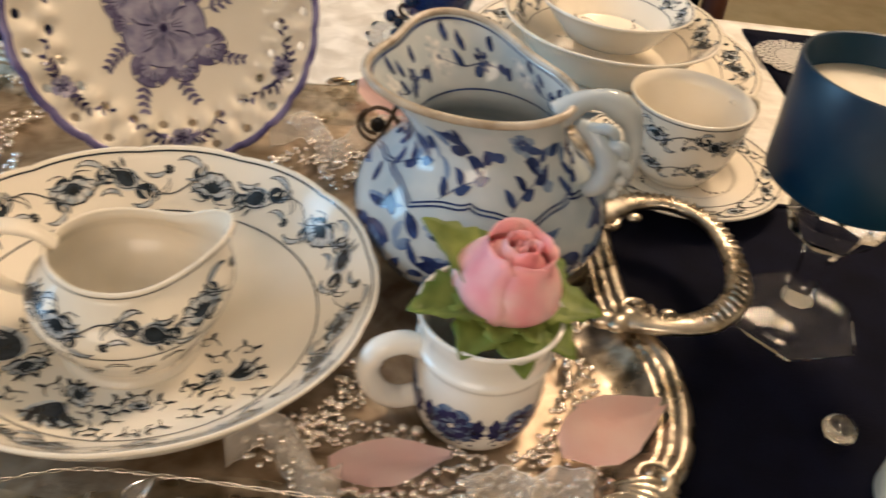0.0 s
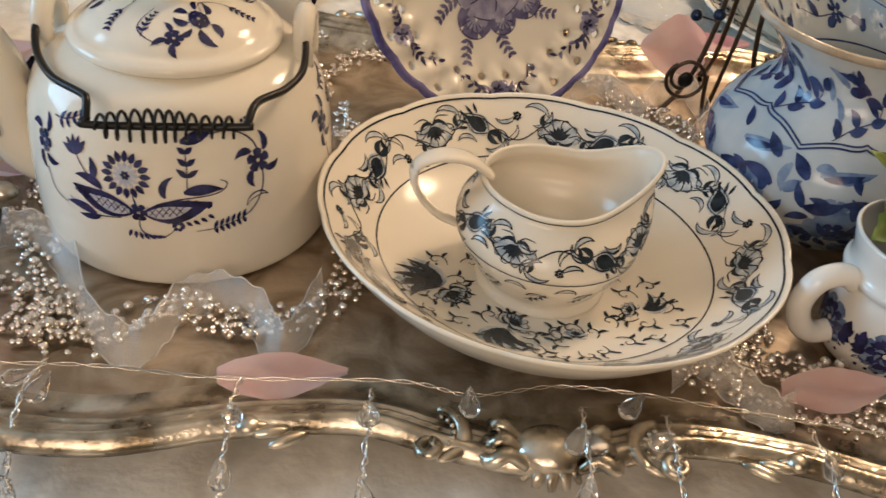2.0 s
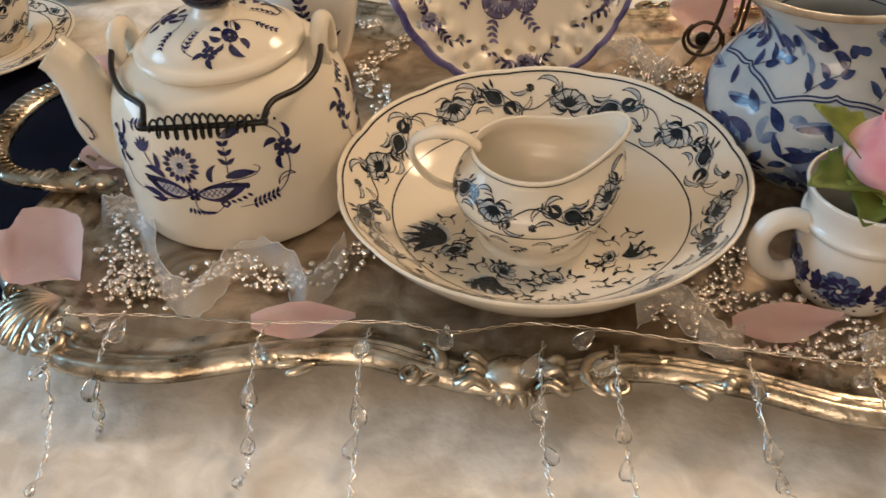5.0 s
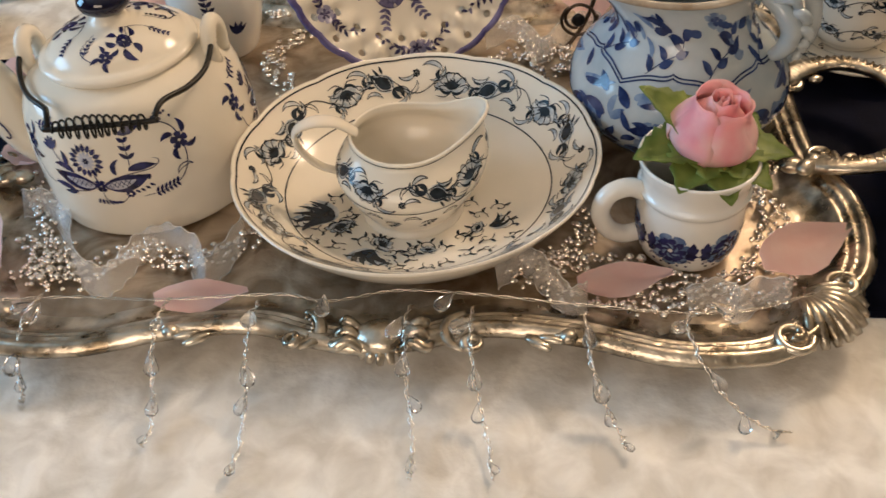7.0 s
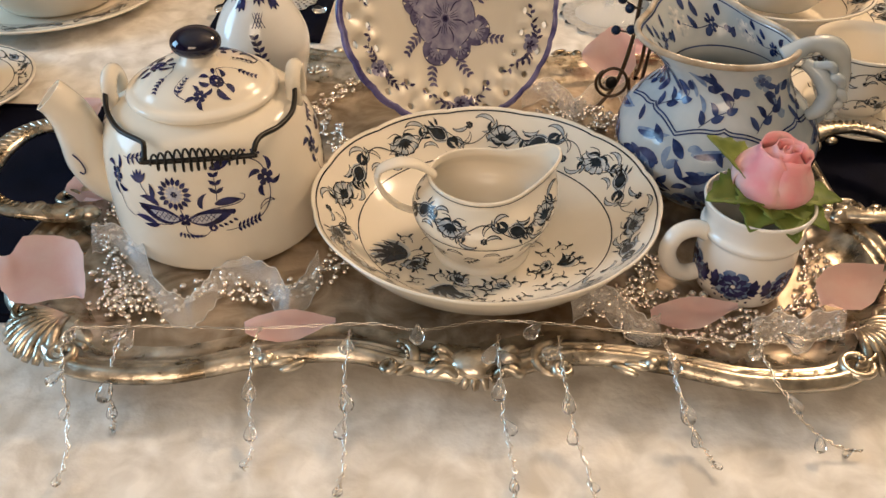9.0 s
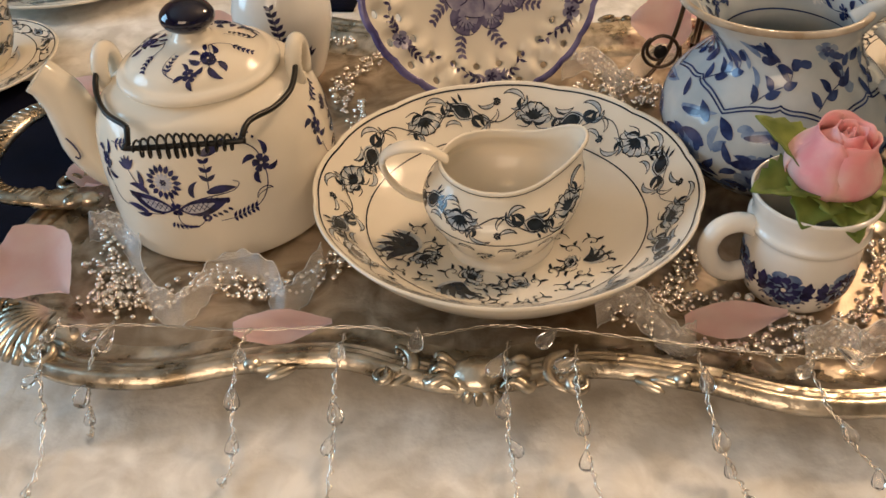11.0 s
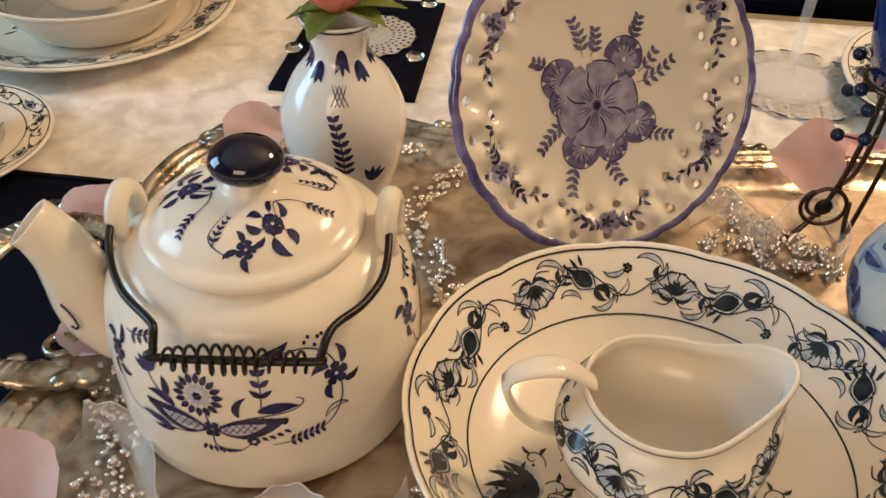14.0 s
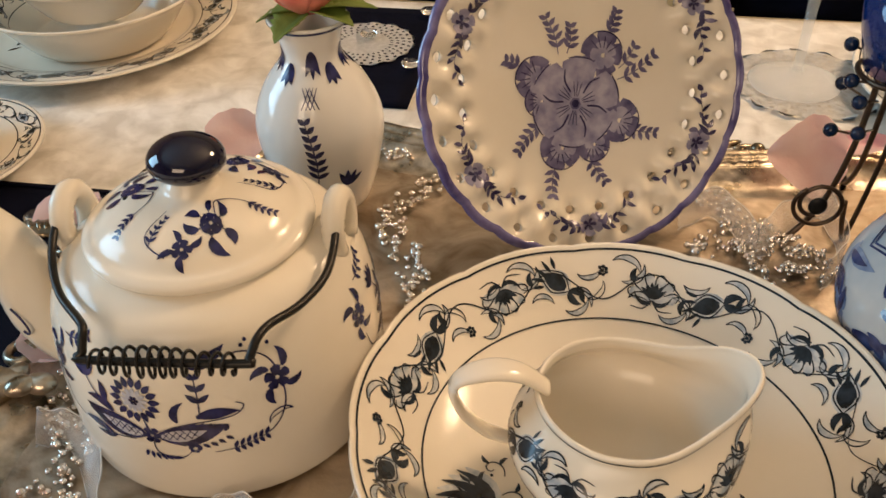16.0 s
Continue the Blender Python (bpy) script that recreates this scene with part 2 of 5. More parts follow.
tagged(obj("wall_west", bm, WALLM, False), "tan painted wall with a window opening", "wall", kind="structure")
bm = bmesh.new(); box(bm, -2.6, 2.8, -2.4, 3.4, 1.75, 1.80)
tagged(obj("ceiling", bm, CEILM, False), "plain off-white painted ceiling", "ceiling", kind="structure")

# ---- table and cloths ----
table = thing("dining_table", pose(0, 0, -0.75), "dining table laid for tea, covered by cloths", "table")
bm = bmesh.new(); box(bm, -1.0, 0.80, -0.35, 0.83, 0.71, 0.745)
part("tabletop", bm, WOODDARK, table, smooth=False)
for x in (-0.9, 0.7):
    for y in (-0.27, 0.75):
        part("leg", lathe([(0.03, 0), (0.035, 0.1), (0.028, 0.3), (0.04, 0.6), (0.045, 0.712)], 20), WOODDARK, table).matrix_basis = pose(x, y, 0)
tagged(obj("tablecloth", sheet(-1.01, 0.81, -0.36, 0.84, 0.0, 0.012, 0.0009, 0.09), CLOTH), "cream white damask tablecloth with woven sheen", "tablecloth")
tagged(obj("table_runner", sheet(-1.0, 0.80, 0.233, 0.499, 0.0030, 0.012, 0.0007, 0.0035), NAVY), "dark navy cloth table runner under the tray", "table runner")
for y in (0.2375, 0.4945):
    hem = part("hem", tube([(-1.0 + 0.06 * i, y, 0.0036 + 0.0003 * math.sin(i * 1.7)) for i in range(31)], 0.0011, 6), NAVY, bpy.data.objects["table_runner"], "stitched navy hem")
tagged(obj("placemat", sheet(0.338, 0.70, 0.505, 0.815, 0.0032, 0.015, 0.0007, 0.0035), NAVY), "dark navy cloth placemat on white tablecloth", "placemat")
mm = obj("placemat", sheet(-0.058, 0.058, -0.09, 0.09, 0.0, 0.012, 0.0004, 0.003), NAVY)
mm.matrix_world = pose(-0.333, 0.726, 0.0035, 0, 0, 0)
tagged(mm, "small square black napkin mat under a doily", "placemat")

# ---- silver tray ----
CX, CY = -0.1330, 0.376
QUARTER = [(0.0, 0.200), (0.03, 0.195), (0.065, 0.186), (0.11, 0.191), (0.160, 0.204), (0.207, 0.202), (0.235, 0.186),
           (0.250, 0.166), (0.272, 0.142), (0.282, 0.108), (0.281, 0.072), (0.268, 0.040), (0.266, 0.0)]


def outline(n=14):
    q = [Vector((x, y, 0)) for x, y in QUARTER]
    loop = q + [Vector((p.x, -p.y, 0)) for p in reversed(q[:-1])]
    loop += [Vector((-p.x, p.y, 0)) for p in reversed(loop[1:-1])]
    ext = loop[-2:] + loop + loop[:3]
    return smooth_line(ext, n)[2 * n:-2 * n - 1]


OUT = outline()
NORM = []
for i, p in enumerate(OUT):
    d = OUT[(i + 1) % len(OUT)] - OUT[i - 1]
    v = Vector((d.y, -d.x, 0)).normalized()
    NORM.append(v if v.dot(p) > 0 else -v)
tray = thing("serving_tray", pose(CX, CY, 0, 0, 0, 1.5), "ornate tarnished silver serving tray with scrolled rim", "tray")
PROFILE = [(-0.036, 0.0145), (-0.031, 0.0148), (-0.0255, 0.0162), (-0.0205, 0.0192), (-0.0165, 0.0234), (-0.0150, 0.0240), (-0.0138, 0.0232), (-0.0122, 0.0252), (-0.0104, 0.0266), (-0.0090, 0.0257), (-0.0074, 0.0275), (-0.0046, 0.0290),
           (-0.0022, 0.0284), (-0.0010, 0.0262), (0.0010, 0.0250), (0.0004, 0.0215), (-0.006, 0.0180), (-0.02, 0.0140), (-0.036, 0.0115)]
rows = []
for k, (o, z) in enumerate(PROFILE):
    row = []
    for i, (p, v) in enumerate(zip(OUT, NORM)):
        bead = 0.0008 * math.sin(i * 2.4) if k in (7, 8) else 0.0
        row.append(p + v * (o + bead) + Vector((0, 0, z + bead * 0.6)))
    rows.append(row)
part("rim", grid(rows), SILVER, tray, "cast silver rim with stepped mouldings")
bm = bmesh.new()
c0, c1 = bm.verts.new((0, 0, 0.0145)), bm.verts.new((0, 0, 0.0115))
t0 = [bm.verts.new(p - v * 0.0355 + Vector((0, 0, 0.0145))) for p, v in zip(OUT, NORM)]
t1 = [bm.verts.new(p - v * 0.0355 + Vector((0, 0, 0.0115))) for p, v in zip(OUT, NORM)]
for i in range(len(OUT)):
    j = (i + 1) % len(OUT)
    bm.faces.new((c0, t0[i], t0[j])); bm.faces.new((c1, t1[j], t1[i]))
part("plate", bm, TRAYFLOOR, tray, "engraved tarnished silver tray floor", smooth=False)


def ribs(at, heading, n, length, spread, fat, z):
    """A fan of ribs, as on a cast shell."""
    for i in range(n):
        a = heading + radians(spread) * (i / (n - 1) - 0.5)
        d = Vector((math.cos(a), math.sin(a), 0))
        pts = [Vector((*at, z)) + d * length * t + Vector((0, 0, 0.007 * math.sin(math.pi * t) - 0.004 * t)) for t in (0, 0.25, 0.5, 0.75, 1.0)]
        part("shell_rib", tube(smooth_line(pts, 2), [fat * f for f in (0.35, 0.48, 0.6, 0.73, 0.85, 0.95, 1.0, 0.9, 0.6)], 8), SILVER, tray)


def scroll(bm, at, r, turns, flip, z, fat, start=0.0):
    n = int(18 * turns)
    pts = []
    for i in range(n + 1):
        a = start + flip * math.tau * turns * i / n
        rr = r * (1 - 0.8 * i / n)
        pts.append((at[0] + rr * math.cos(a), at[1] + rr * math.sin(a), z + 0.004 * i / n))
    tube(pts, [fat * (0.8 + 0.4 * i / n) for i in range(n + 1)], 8, bm)


for sx in (-1, 1):
    for sy in (-1, 1):
        ribs((sx * 0.230, sy * 0.155), math.atan2(sy * 0.9, sx), 9, 0.036, 95, 0.0034, 0.024)
        for at, way in (((sx * 0.220, sy * 0.188), 1), ((sx * 0.254, sy * 0.152), -1), ((sx * 0.268, sy * 0.040), 1)):
            bm = bmesh.new()
            scroll(bm, at, 0.011, 1.4, way * sx * sy, 0.026, 0.0026, 0.5)
            part("scroll_ornament", bm, SILVER, tray)
        part("foot", lathe([(0.007, 0.0005), (0.010, 0.004), (0.006, 0.009), (0.010, 0.0135), (0.010, 0.016)], 16), SILVER, tray).matrix_basis = pose(sx * 0.225, sy * 0.165, 0)
for sy in (-1, 1):
    bm = bmesh.new()
    ball(bm, (0.009, sy * 0.190, 0.0255), 0.0120, (1.25, 0.95, 0.62), 3)
    part("boss", bm, SILVER, tray, "smooth rounded cast boss on the rim")
    for q in range(5):
        a = sy * math.pi / 2 + (q - 2) * 0.40
        d = Vector((math.cos(a), math.sin(a), 0))
        base = Vector((0.009, sy * 0.189, 0.023))
        leaf = smooth_line([base + d * 0.009, base + d * 0.0125 + Vector((0, 0, 0.001)), base + d * 0.0160 - Vector((0, 0, 0.003))], 4)
        part("cast_leaf", tube(leaf, [0.0014 + 0.0016 * math.sin(math.pi * (0.15 + 0.8 * u / (len(leaf) - 1))) for u in range(len(leaf))], 8, squash=0.6), SILVER, tray)
    for sx in (-1, 1):
        # leaves curling up beside the boss
        for q in range(3):
            path = smooth_line([(0.009 + sx * 0.010, sy * (0.199 - 0.006 * q), 0.025), (0.009 + sx * (0.017 + 0.001 * q), sy * (0.197 - 0.007 * q), 0.030), (0.009 + sx * (0.024 - 0.001 * q), sy * (0.199 - 0.0085 * q), 0.0275), (0.009 + sx * (0.027 - 0.002 * q), sy * (0.194 - 0.008 * q), 0.0262)], 5)
            part("cast_leaf", tube(path, [0.0011 + 0.0021 * math.sin(math.pi * (0.1 + 0.85 * u / (len(path) - 1))) for u in range(len(path))], 8), SILVER, tray)
        # c-scroll that ends the moulding, with a row of beads inside it
        arc = [(0.009 + sx * (0.046 - 0.0125 * math.sin(b)), sy * (0.1865 + 0.0115 * math.cos(b)), 0.0272 - 0.0015 * math.cos(b)) for b in [math.pi * (0.05 + 0.9 * i / 16) for i in range(17)]]
        part("scroll_ornament", tube(arc, [0.0018 + 0.0016 * math.sin(math.pi * i / 16) for i in range(17)], 10, squash=0.6), SILVER, tray)
        for b in range(7):
            w = math.pi * (0.12 + 0.76 * b / 6)
            bm = bmesh.new()
            ball(bm, (0.009 + sx * (0.0455 - 0.0078 * math.sin(w)), sy * (0.1865 + 0.0078 * math.cos(w)), 0.0282), 0.0013, (1, 1, 1), 1)
            part("bead_ornament", bm, SILVER, tray)
        bm = bmesh.new()
        scroll(bm, (0.009 + sx * 0.047, sy * 0.1955), 0.0058, 1.1, sx * sy, 0.0265, 0.0024, 0.8)
        part("scroll_ornament", bm, SILVER, tray)
        # small scroll and leaves where the next moulding starts
        bm = bmesh.new()
        ball(bm, (sx * 0.107, sy * 0.1900, 0.0275), 0.0048, (1, 1, 0.8), 2)
        part("bead_ornament", bm, SILVER, tray)
        for q in range(4):
            bm = bmesh.new()
            ball(bm, (sx * (0.091 + 0.0075 * q), sy * (0.1945 - 0.0028 * q), 0.0270), 0.0050 - 0.0006 * q, (1.7, 0.55, 0.5), 2, pose(0, 0, 0, 0, 0, sx * sy * (30 - 14 * q)))
            part("leaf_ornament", bm, SILVER, tray)
for sx, hy in ((-1, -0.012), (1, -0.004)):
    path = smooth_line([(sx * 0.258, hy + 0.044, 0.028), (sx * 0.276, hy + 0.054, 0.034), (sx * 0.302, hy + 0.055, 0.037), (sx * 0.324, hy + 0.038, 0.038), (sx * 0.331, hy + 0.006, 0.038),
                        (sx * 0.324, hy - 0.030, 0.038), (sx * 0.302, hy - 0.052, 0.037), (sx * 0.276, hy - 0.054, 0.034), (sx * 0.258, hy - 0.046, 0.028)], 12)
    n = len(path)
    rad = [0.0080 * (1 + 0.05 * math.sin(i * 2.6)) * (1.12 - 0.14 * math.sin(math.pi * i / (n - 1))) for i in range(n)]
    h = part("handle", tube(path, rad, 16, squash=0.55), SILVER, tray, "cast silver loop handle with leaf ridges")
    for q in range(8, n - 8, 2):
        bm = bmesh.new()
        d = (path[q + 1] - path[q - 1]).normalized()
        ball(bm, path[q] + Vector((0, 0, 0.0030)), 0.0056, (0.30, 1.06, 0.42), 2, pose(0, 0, 0, 0, 0, math.degrees(math.atan2(d.y, d.x)) + 14 * (1 if path[q].y > hy else -1)))
        part("leaf_ornament", bm, SILVER, h)
    for sy in (-1, 1):
        for q in range(6):
            bm = bmesh.new()
            ball(bm, (sx * (0.248 + 0.007 * q), hy + sy * (0.048 + 0.005 * math.sin(q * 2.1)), 0.030 + 0.002 * (q % 2)), 0.0080 - 0.0006 * q, (1, 0.75, 0.6), 3, pose(0, 0, 0, 0, 0, 40 * q))
            part("leaf_ornament", bm, SILVER, h)

# ---- painted decoration ----


class Painted:
    """Brush strokes laid on a surface: place(s, t) gives a point and a normal, s and t in metres along the surface."""

    def __init__(self, place, lift=0.00025):
        self.bm, self.place, self.lift = bmesh.new(), place, lift

    def v(self, s, t):
        p, n = self.place(s, t)
        return self.bm.verts.new(Vector(p) + Vector(n) * self.lift)

    def band(self, pts, widths):
        """A stroke through the pts with a width at each."""
        prev = None
        for i, (s, t) in enumerate(pts):
            a, b = pts[max(i - 1, 0)], pts[min(i + 1, len(pts) - 1)]
            d = Vector((b[0] - a[0], b[1] - a[1]))
            d = d.normalized() if d.length > 1e-9 else Vector((1, 0))
            w = widths[i] / 2
            row = (self.v(s - d.y * w, t + d.x * w), self.v(s, t), self.v(s + d.y * w, t - d.x * w))
            if prev:
                self.bm.faces.new((prev[0], prev[1], row[1], row[0])); self.bm.faces.new((prev[1], prev[2], row[2], row[1]))
            prev = row

    def line(self, pts, w=0.0006, n=6):
        q = [(p.x, p.y) for p in smooth_line([(a, b, 0) for a, b in pts], n)]
        self.band(q, [w * (0.5 + 0.5 * math.sin(math.pi * min(1, 0.15 + 0.85 * i / (len(q) - 1)))) for i in range(len(q))])

    def leaf(self, s, t, angle, length, width, bend=0.0, n=6):
        """A pointed leaf or petal from its base."""
        pts, w = [], []
        for i in range(n + 1):
            f = i / n
            a = angle + bend * (f - 0.5)
            pts.append((s + length * f * math.cos(a), t + length * f * math.sin(a)))
            w.append(max(0.00012, width * math.sin(math.pi * (0.06 + 0.92 * f) ** 0.85)))
        self.band(pts, w)

    def petal(self, s, t, angle, length, width, n=6):
        """A blunt petal."""
        pts = [(s + length * i / n * math.cos(angle), t + length * i / n * math.sin(angle)) for i in range(n + 1)]
        self.band(pts, [width * (0.35 + 0.65 * math.sin(math.pi * min(0.97, 0.55 * i / n + 0.05) if i < n else 0.3)) * (0.55 if i == n else 1) for i in range(n + 1)])

    def flower(self, s, t, r, n, start=0.0, fat=1.0):
        for i in range(n):
            a = start + math.tau * i / n
            self.petal(s + 0.15 * r * math.cos(a), t + 0.15 * r * math.sin(a), a, 0.85 * r, 1.25 * fat * math.pi * r / n)

    def dot(self, s, t, r):
        c = self.v(s, t)
        ring = [self.v(s + r * math.cos(math.tau * k / 8), t + r * math.sin(math.tau * k / 8)) for k in range(8)]
        for k in range(8):
            self.bm.faces.new((c, ring[k], ring[(k + 1) % 8]))

    def sprig(self, s, t, angle, length, n, leaf, bend=0.4, stem=0.0006):
        """A stem with leaves on both sides."""
        pts = []
        for i in range(n + 1):
            f = i / n
            a = angle + bend * (f - 0.5)
            pts.append((s + length * f * math.cos(a), t + length * f * math.sin(a)))
        self.line(pts, stem)
        for i in range(1, n + 1):
            for side in (-1, 1):
                self.leaf(*pts[i], angle + bend * (i / n - 0.5) + side * 0.9, leaf * (1.1 - 0.4 * i / n), leaf * 0.42)

    def done(self, name, material, parent, label=""):
        return tagged(part(name, self.bm, material, parent, label), kind="stuff")


def turned(profile, scale_s, start=0.0, flip=1, shape=None):
    """place() for a turned surface: s round it (at radius scale_s), t along the profile from its first point."""
    ls = [0.0]
    for a, b in zip(profile, profile[1:]):
        ls.append(ls[-1] + math.hypot(b[0] - a[0], b[1] - a[1]))

    def place(s, t):
        t = min(max(t, 0), ls[-1] - 1e-7)
        k = max(i for i in range(len(ls) - 1) if ls[i] <= t)
        f = (t - ls[k]) / (ls[k + 1] - ls[k])
        (r0, z0), (r1, z1) = profile[k], profile[k + 1]
        r, z = r0 + f * (r1 - r0), z0 + f * (z1 - z0)
        a = start + s / scale_s

        def tang(k):
            d = Vector((profile[k + 1][0] - profile[k][0], profile[k + 1][1] - profile[k][1]))
            return Vector((d.y, -d.x)).normalized()
        n0, n1 = tang(k), tang(min(k + 1, len(profile) - 2)) if f > 0.5 else tang(max(k - 1, 0))
        w = abs(f - 0.5)
        n = (n0 * (1 - w) + n1 * w).normalized() * flip
        p = (r * math.cos(a), r * math.sin(a), z)
        if shape:
            rr, zz, dx, dy = shape(a, r, z)
            p = (rr * math.cos(a) + dx, rr * math.sin(a) + dy, zz)
        return p, (n.x * math.cos(a), n.x * math.sin(a), n.y)
    return place


def fine(profile, n=5):
    """A rounder profile."""
    return [(max(p.x, 0.0), p.y) for p in smooth_line([(a, b, 0) for a, b in profile], n)]


# ---- teapot ----
POT = pose(-0.2962, 0.3405, 0.0147, 0, 0, 0)
teapot = thing("teapot", POT, "cream enamel teapot with blue onion flowers", "teapot")
POT_OUT = fine([(0.0675, 0.0), (0.0705, 0.002), (0.0714, 0.008), (0.0718, 0.020), (0.0710, 0.048), (0.0675, 0.070), (0.0590, 0.0860), (0.0480, 0.0925), (0.043, 0.0945)])
part("body", lathe([(0.0, 0.0005)] + POT_OUT + [(0.041, 0.094), (0.041, 0.090), (0.060, 0.07), (0.068, 0.03), (0.062, 0.006), (0.0, 0.005)], 80), CREAM, teapot)
LID_OUT = fine([(0.0452, 0.0935), (0.0476, 0.0952), (0.0474, 0.0978), (0.0448, 0.0996), (0.0415, 0.1008), (0.0360, 0.1055), (0.026, 0.1105), (0.0135, 0.1132), (0.0105, 0.1165), (0.0085, 0.1195)])
lid = part("lid", lathe(LID_OUT, 72), CREAM, teapot)
bm = bmesh.new(); ball(bm, (0, 0, 0.1262), 0.0158, (1, 0.95, 0.58), 4)
part("knob", bm, NAVYGLAZE, lid, "glossy dark navy oval knob")
path = smooth_line([(-0.052, -0.004, 0.026), (-0.070, -0.007, 0.031), (-0.0795, -0.011, 0.046), (-0.0810, -0.014, 0.064), (-0.0830, -0.016, 0.080), (-0.0880, -0.018, 0.0920), (-0.0925, -0.019, 0.0975)], 8)
n = len(path)
rad = [0.0205 - 0.0118 * (i / (n - 1)) ** 0.7 + 0.0012 * max(0, i / (n - 1) - 0.86) / 0.14 for i in range(n)]
bm = tube(path, rad, 20)
bmesh.ops.delete(bm, geom=[max(bm.faces, key=lambda f: f.calc_center_median().z - (100 if len(f.verts) == 4 else 0))], context="FACES")
sp = part("spout", bm, CREAM, teapot)
sp.modifiers.new("wall", "SOLIDIFY").thickness = 0.0018
curl_line = smooth_line([(-0.0835, -0.0288, 0.060), (-0.0790, -0.0300, 0.055), (-0.0775, -0.0300, 0.049), (-0.0800, -0.0285, 0.045), (-0.0825, -0.0280, 0.046)], 5)
tagged(part("painted_curl", tube(curl_line, 0.0005, 6), INK, sp, "thin blue painted curl"), kind="stuff")
for sx, cy in ((-1, -0.002), (1, 0.010)):
    pts = [(sx * 0.0570, cy + 0.0095 * math.cos(a), 0.092 + 0.0135 * math.sin(a)) for a in [math.pi * (1.25 - 1.5 * i / 16) for i in range(17)]]
    part("lug", tube(pts, 0.0050, 12), CREAM, teapot)
left = [(-0.0575, -0.001, 0.0985), (-0.0585, -0.013, 0.0965), (-0.0530, -0.029, 0.0915), (-0.0400, -0.047, 0.0905), (-0.0215, -0.0635, 0.0935), (-0.0180, -0.0680, 0.0935), (-0.0168, -0.0735, 0.0885), (-0.0140, -0.0755, 0.0868)]
right = [(0.0430, -0.0730, 0.0912), (0.0462, -0.0710, 0.0922), (0.0470, -0.0640, 0.0950), (0.0490, -0.0560, 0.0950), (0.0560, -0.0420, 0.0930), (0.0605, -0.026, 0.0930), (0.0600, -0.010, 0.0945), (0.0570, 0.008, 0.0990)]
wire = smooth_line(left + right, 8)
bail = part("bail_handle", tube(wire, 0.0017, 8), IRON, teapot, "folded black wire bail handle")
pts = []
for i in range(289):
    f = i / 288
    loose = 0.0045 + 0.0028 * math.sin(math.pi * min(1.0, 1.3 * f))
    turn = math.tau * 12 * (f + 0.012 * math.sin(math.tau * 2 * f))
    pts.append((-0.012 + 0.054 * f, -0.0757 + 0.0026 * f - 0.0032 * math.cos(turn), 0.0868 + 0.0042 * f + loose * math.sin(turn)))
part("coil_grip", tube(pts, 0.0007, 6), IRON, bail, "black coiled wire grip")

# ---- large bowl ----
bowl = thing("serving_bowl", pose(-0.1140, 0.3095, 0.0166, -1.5) @ Matrix.Diagonal((1.012, 1.012, 1, 1)), "cream shallow bowl with blue-black vine border", "bowl")


def lobed(a, k, r, z):
    f = min(1.0, max(0.0, (r - 0.080) / 0.030))
    lobe = abs(math.cos(6 * a)) ** 0.6
    return r * (1 + 0.011 * f * (lobe - 0.7)), z + 0.0009 * f * (lobe - 0.7), 0, 0


def lobed_in(a, r, z):
    return lobed(a, 0, r, z)


BOWL_IN = fine([(0.0, 0.0045), (0.040, 0.0047), (0.060, 0.0062), (0.0725, 0.0098), (0.0820, 0.0148), (0.0905, 0.0212), (0.0985, 0.0288), (0.1055, 0.0362), (0.1092, 0.0402)])
BOWL_OUT = fine([(0.062, 0.0), (0.069, 0.0004), (0.0800, 0.0050), (0.0900, 0.0130), (0.0985, 0.0225), (0.1052, 0.0310), (0.1100, 0.0382)])
part("body", lathe([(0.0, 0.001)] + BOWL_OUT + [(0.1108, 0.0398), (0.1103, 0.0408)] + list(reversed(BOWL_IN)), 240, lobed), CREAM, bowl)

# ---- creamer ----
creamer = thing("creamer", pose(-0.1160, 0.2960, 0.0205) @ Matrix.Diagonal((1, 1, 0.91, 1)), "cream boat-shaped creamer with blue-black vines in bowl", "creamer")


def boat(a, k, r, z):
    f = min(1.0, z / 0.060)
    stretch = 1 + 0.10 * f
    nose = max(0.0, math.cos(a - 0.16)) ** 7
    tail = max(0.0, -math.cos(a)) ** 4
    rr = r * (1 + 0.05 * f * abs(math.cos(a)) - 0.04 * f ** 3 * abs(math.sin(a))) + 0.0150 * nose * f ** 3
    zz = z + (0.0135 * nose - 0.002 * tail - 0.004 * abs(math.sin(a)) ** 2) * f ** 3
    return rr, zz, -0.001 * f, 0.008 * f


def boat_on(a, r, z):
    return boat(a, 0, r, z)


CR_OUT = fine([(0.0310, 0.0), (0.0318, 0.003), (0.0300, 0.0070), (0.0340, 0.014), (0.0402, 0.025), (0.0430, 0.035), (0.0410, 0.0435), (0.0358, 0.0515), (0.0330, 0.0565), (0.0332, 0.060)])
CR_IN = fine([(0.0310, 0.0605), (0.0312, 0.056), (0.0340, 0.051), (0.0388, 0.0430), (0.0400, 0.035), (0.037, 0.028), (0.031, 0.014), (0.020, 0.006), (0.0, 0.005)])
part("body", lathe([(0.0, 0.0005)] + CR_OUT + [(0.0320, 0.0618)] + CR_IN, 80, boat), CREAM, creamer)
path = smooth_line([(-0.031, 0.008, 0.057), (-0.042, 0.006, 0.0665), (-0.055, 0.002, 0.0695), (-0.0655, -0.001, 0.0640), (-0.0640, -0.002, 0.051), (-0.054, -0.002, 0.038), (-0.041, 0.000, 0.031)], 8)
n = len(path)
part("handle", tube(path, [0.0052 + 0.0014 * math.sin(math.pi * min(1, 1.9 * i / (n - 1))) - 0.0014 * i / (n - 1) for i in range(n)], 16, squash=0.42), CREAM, creamer)

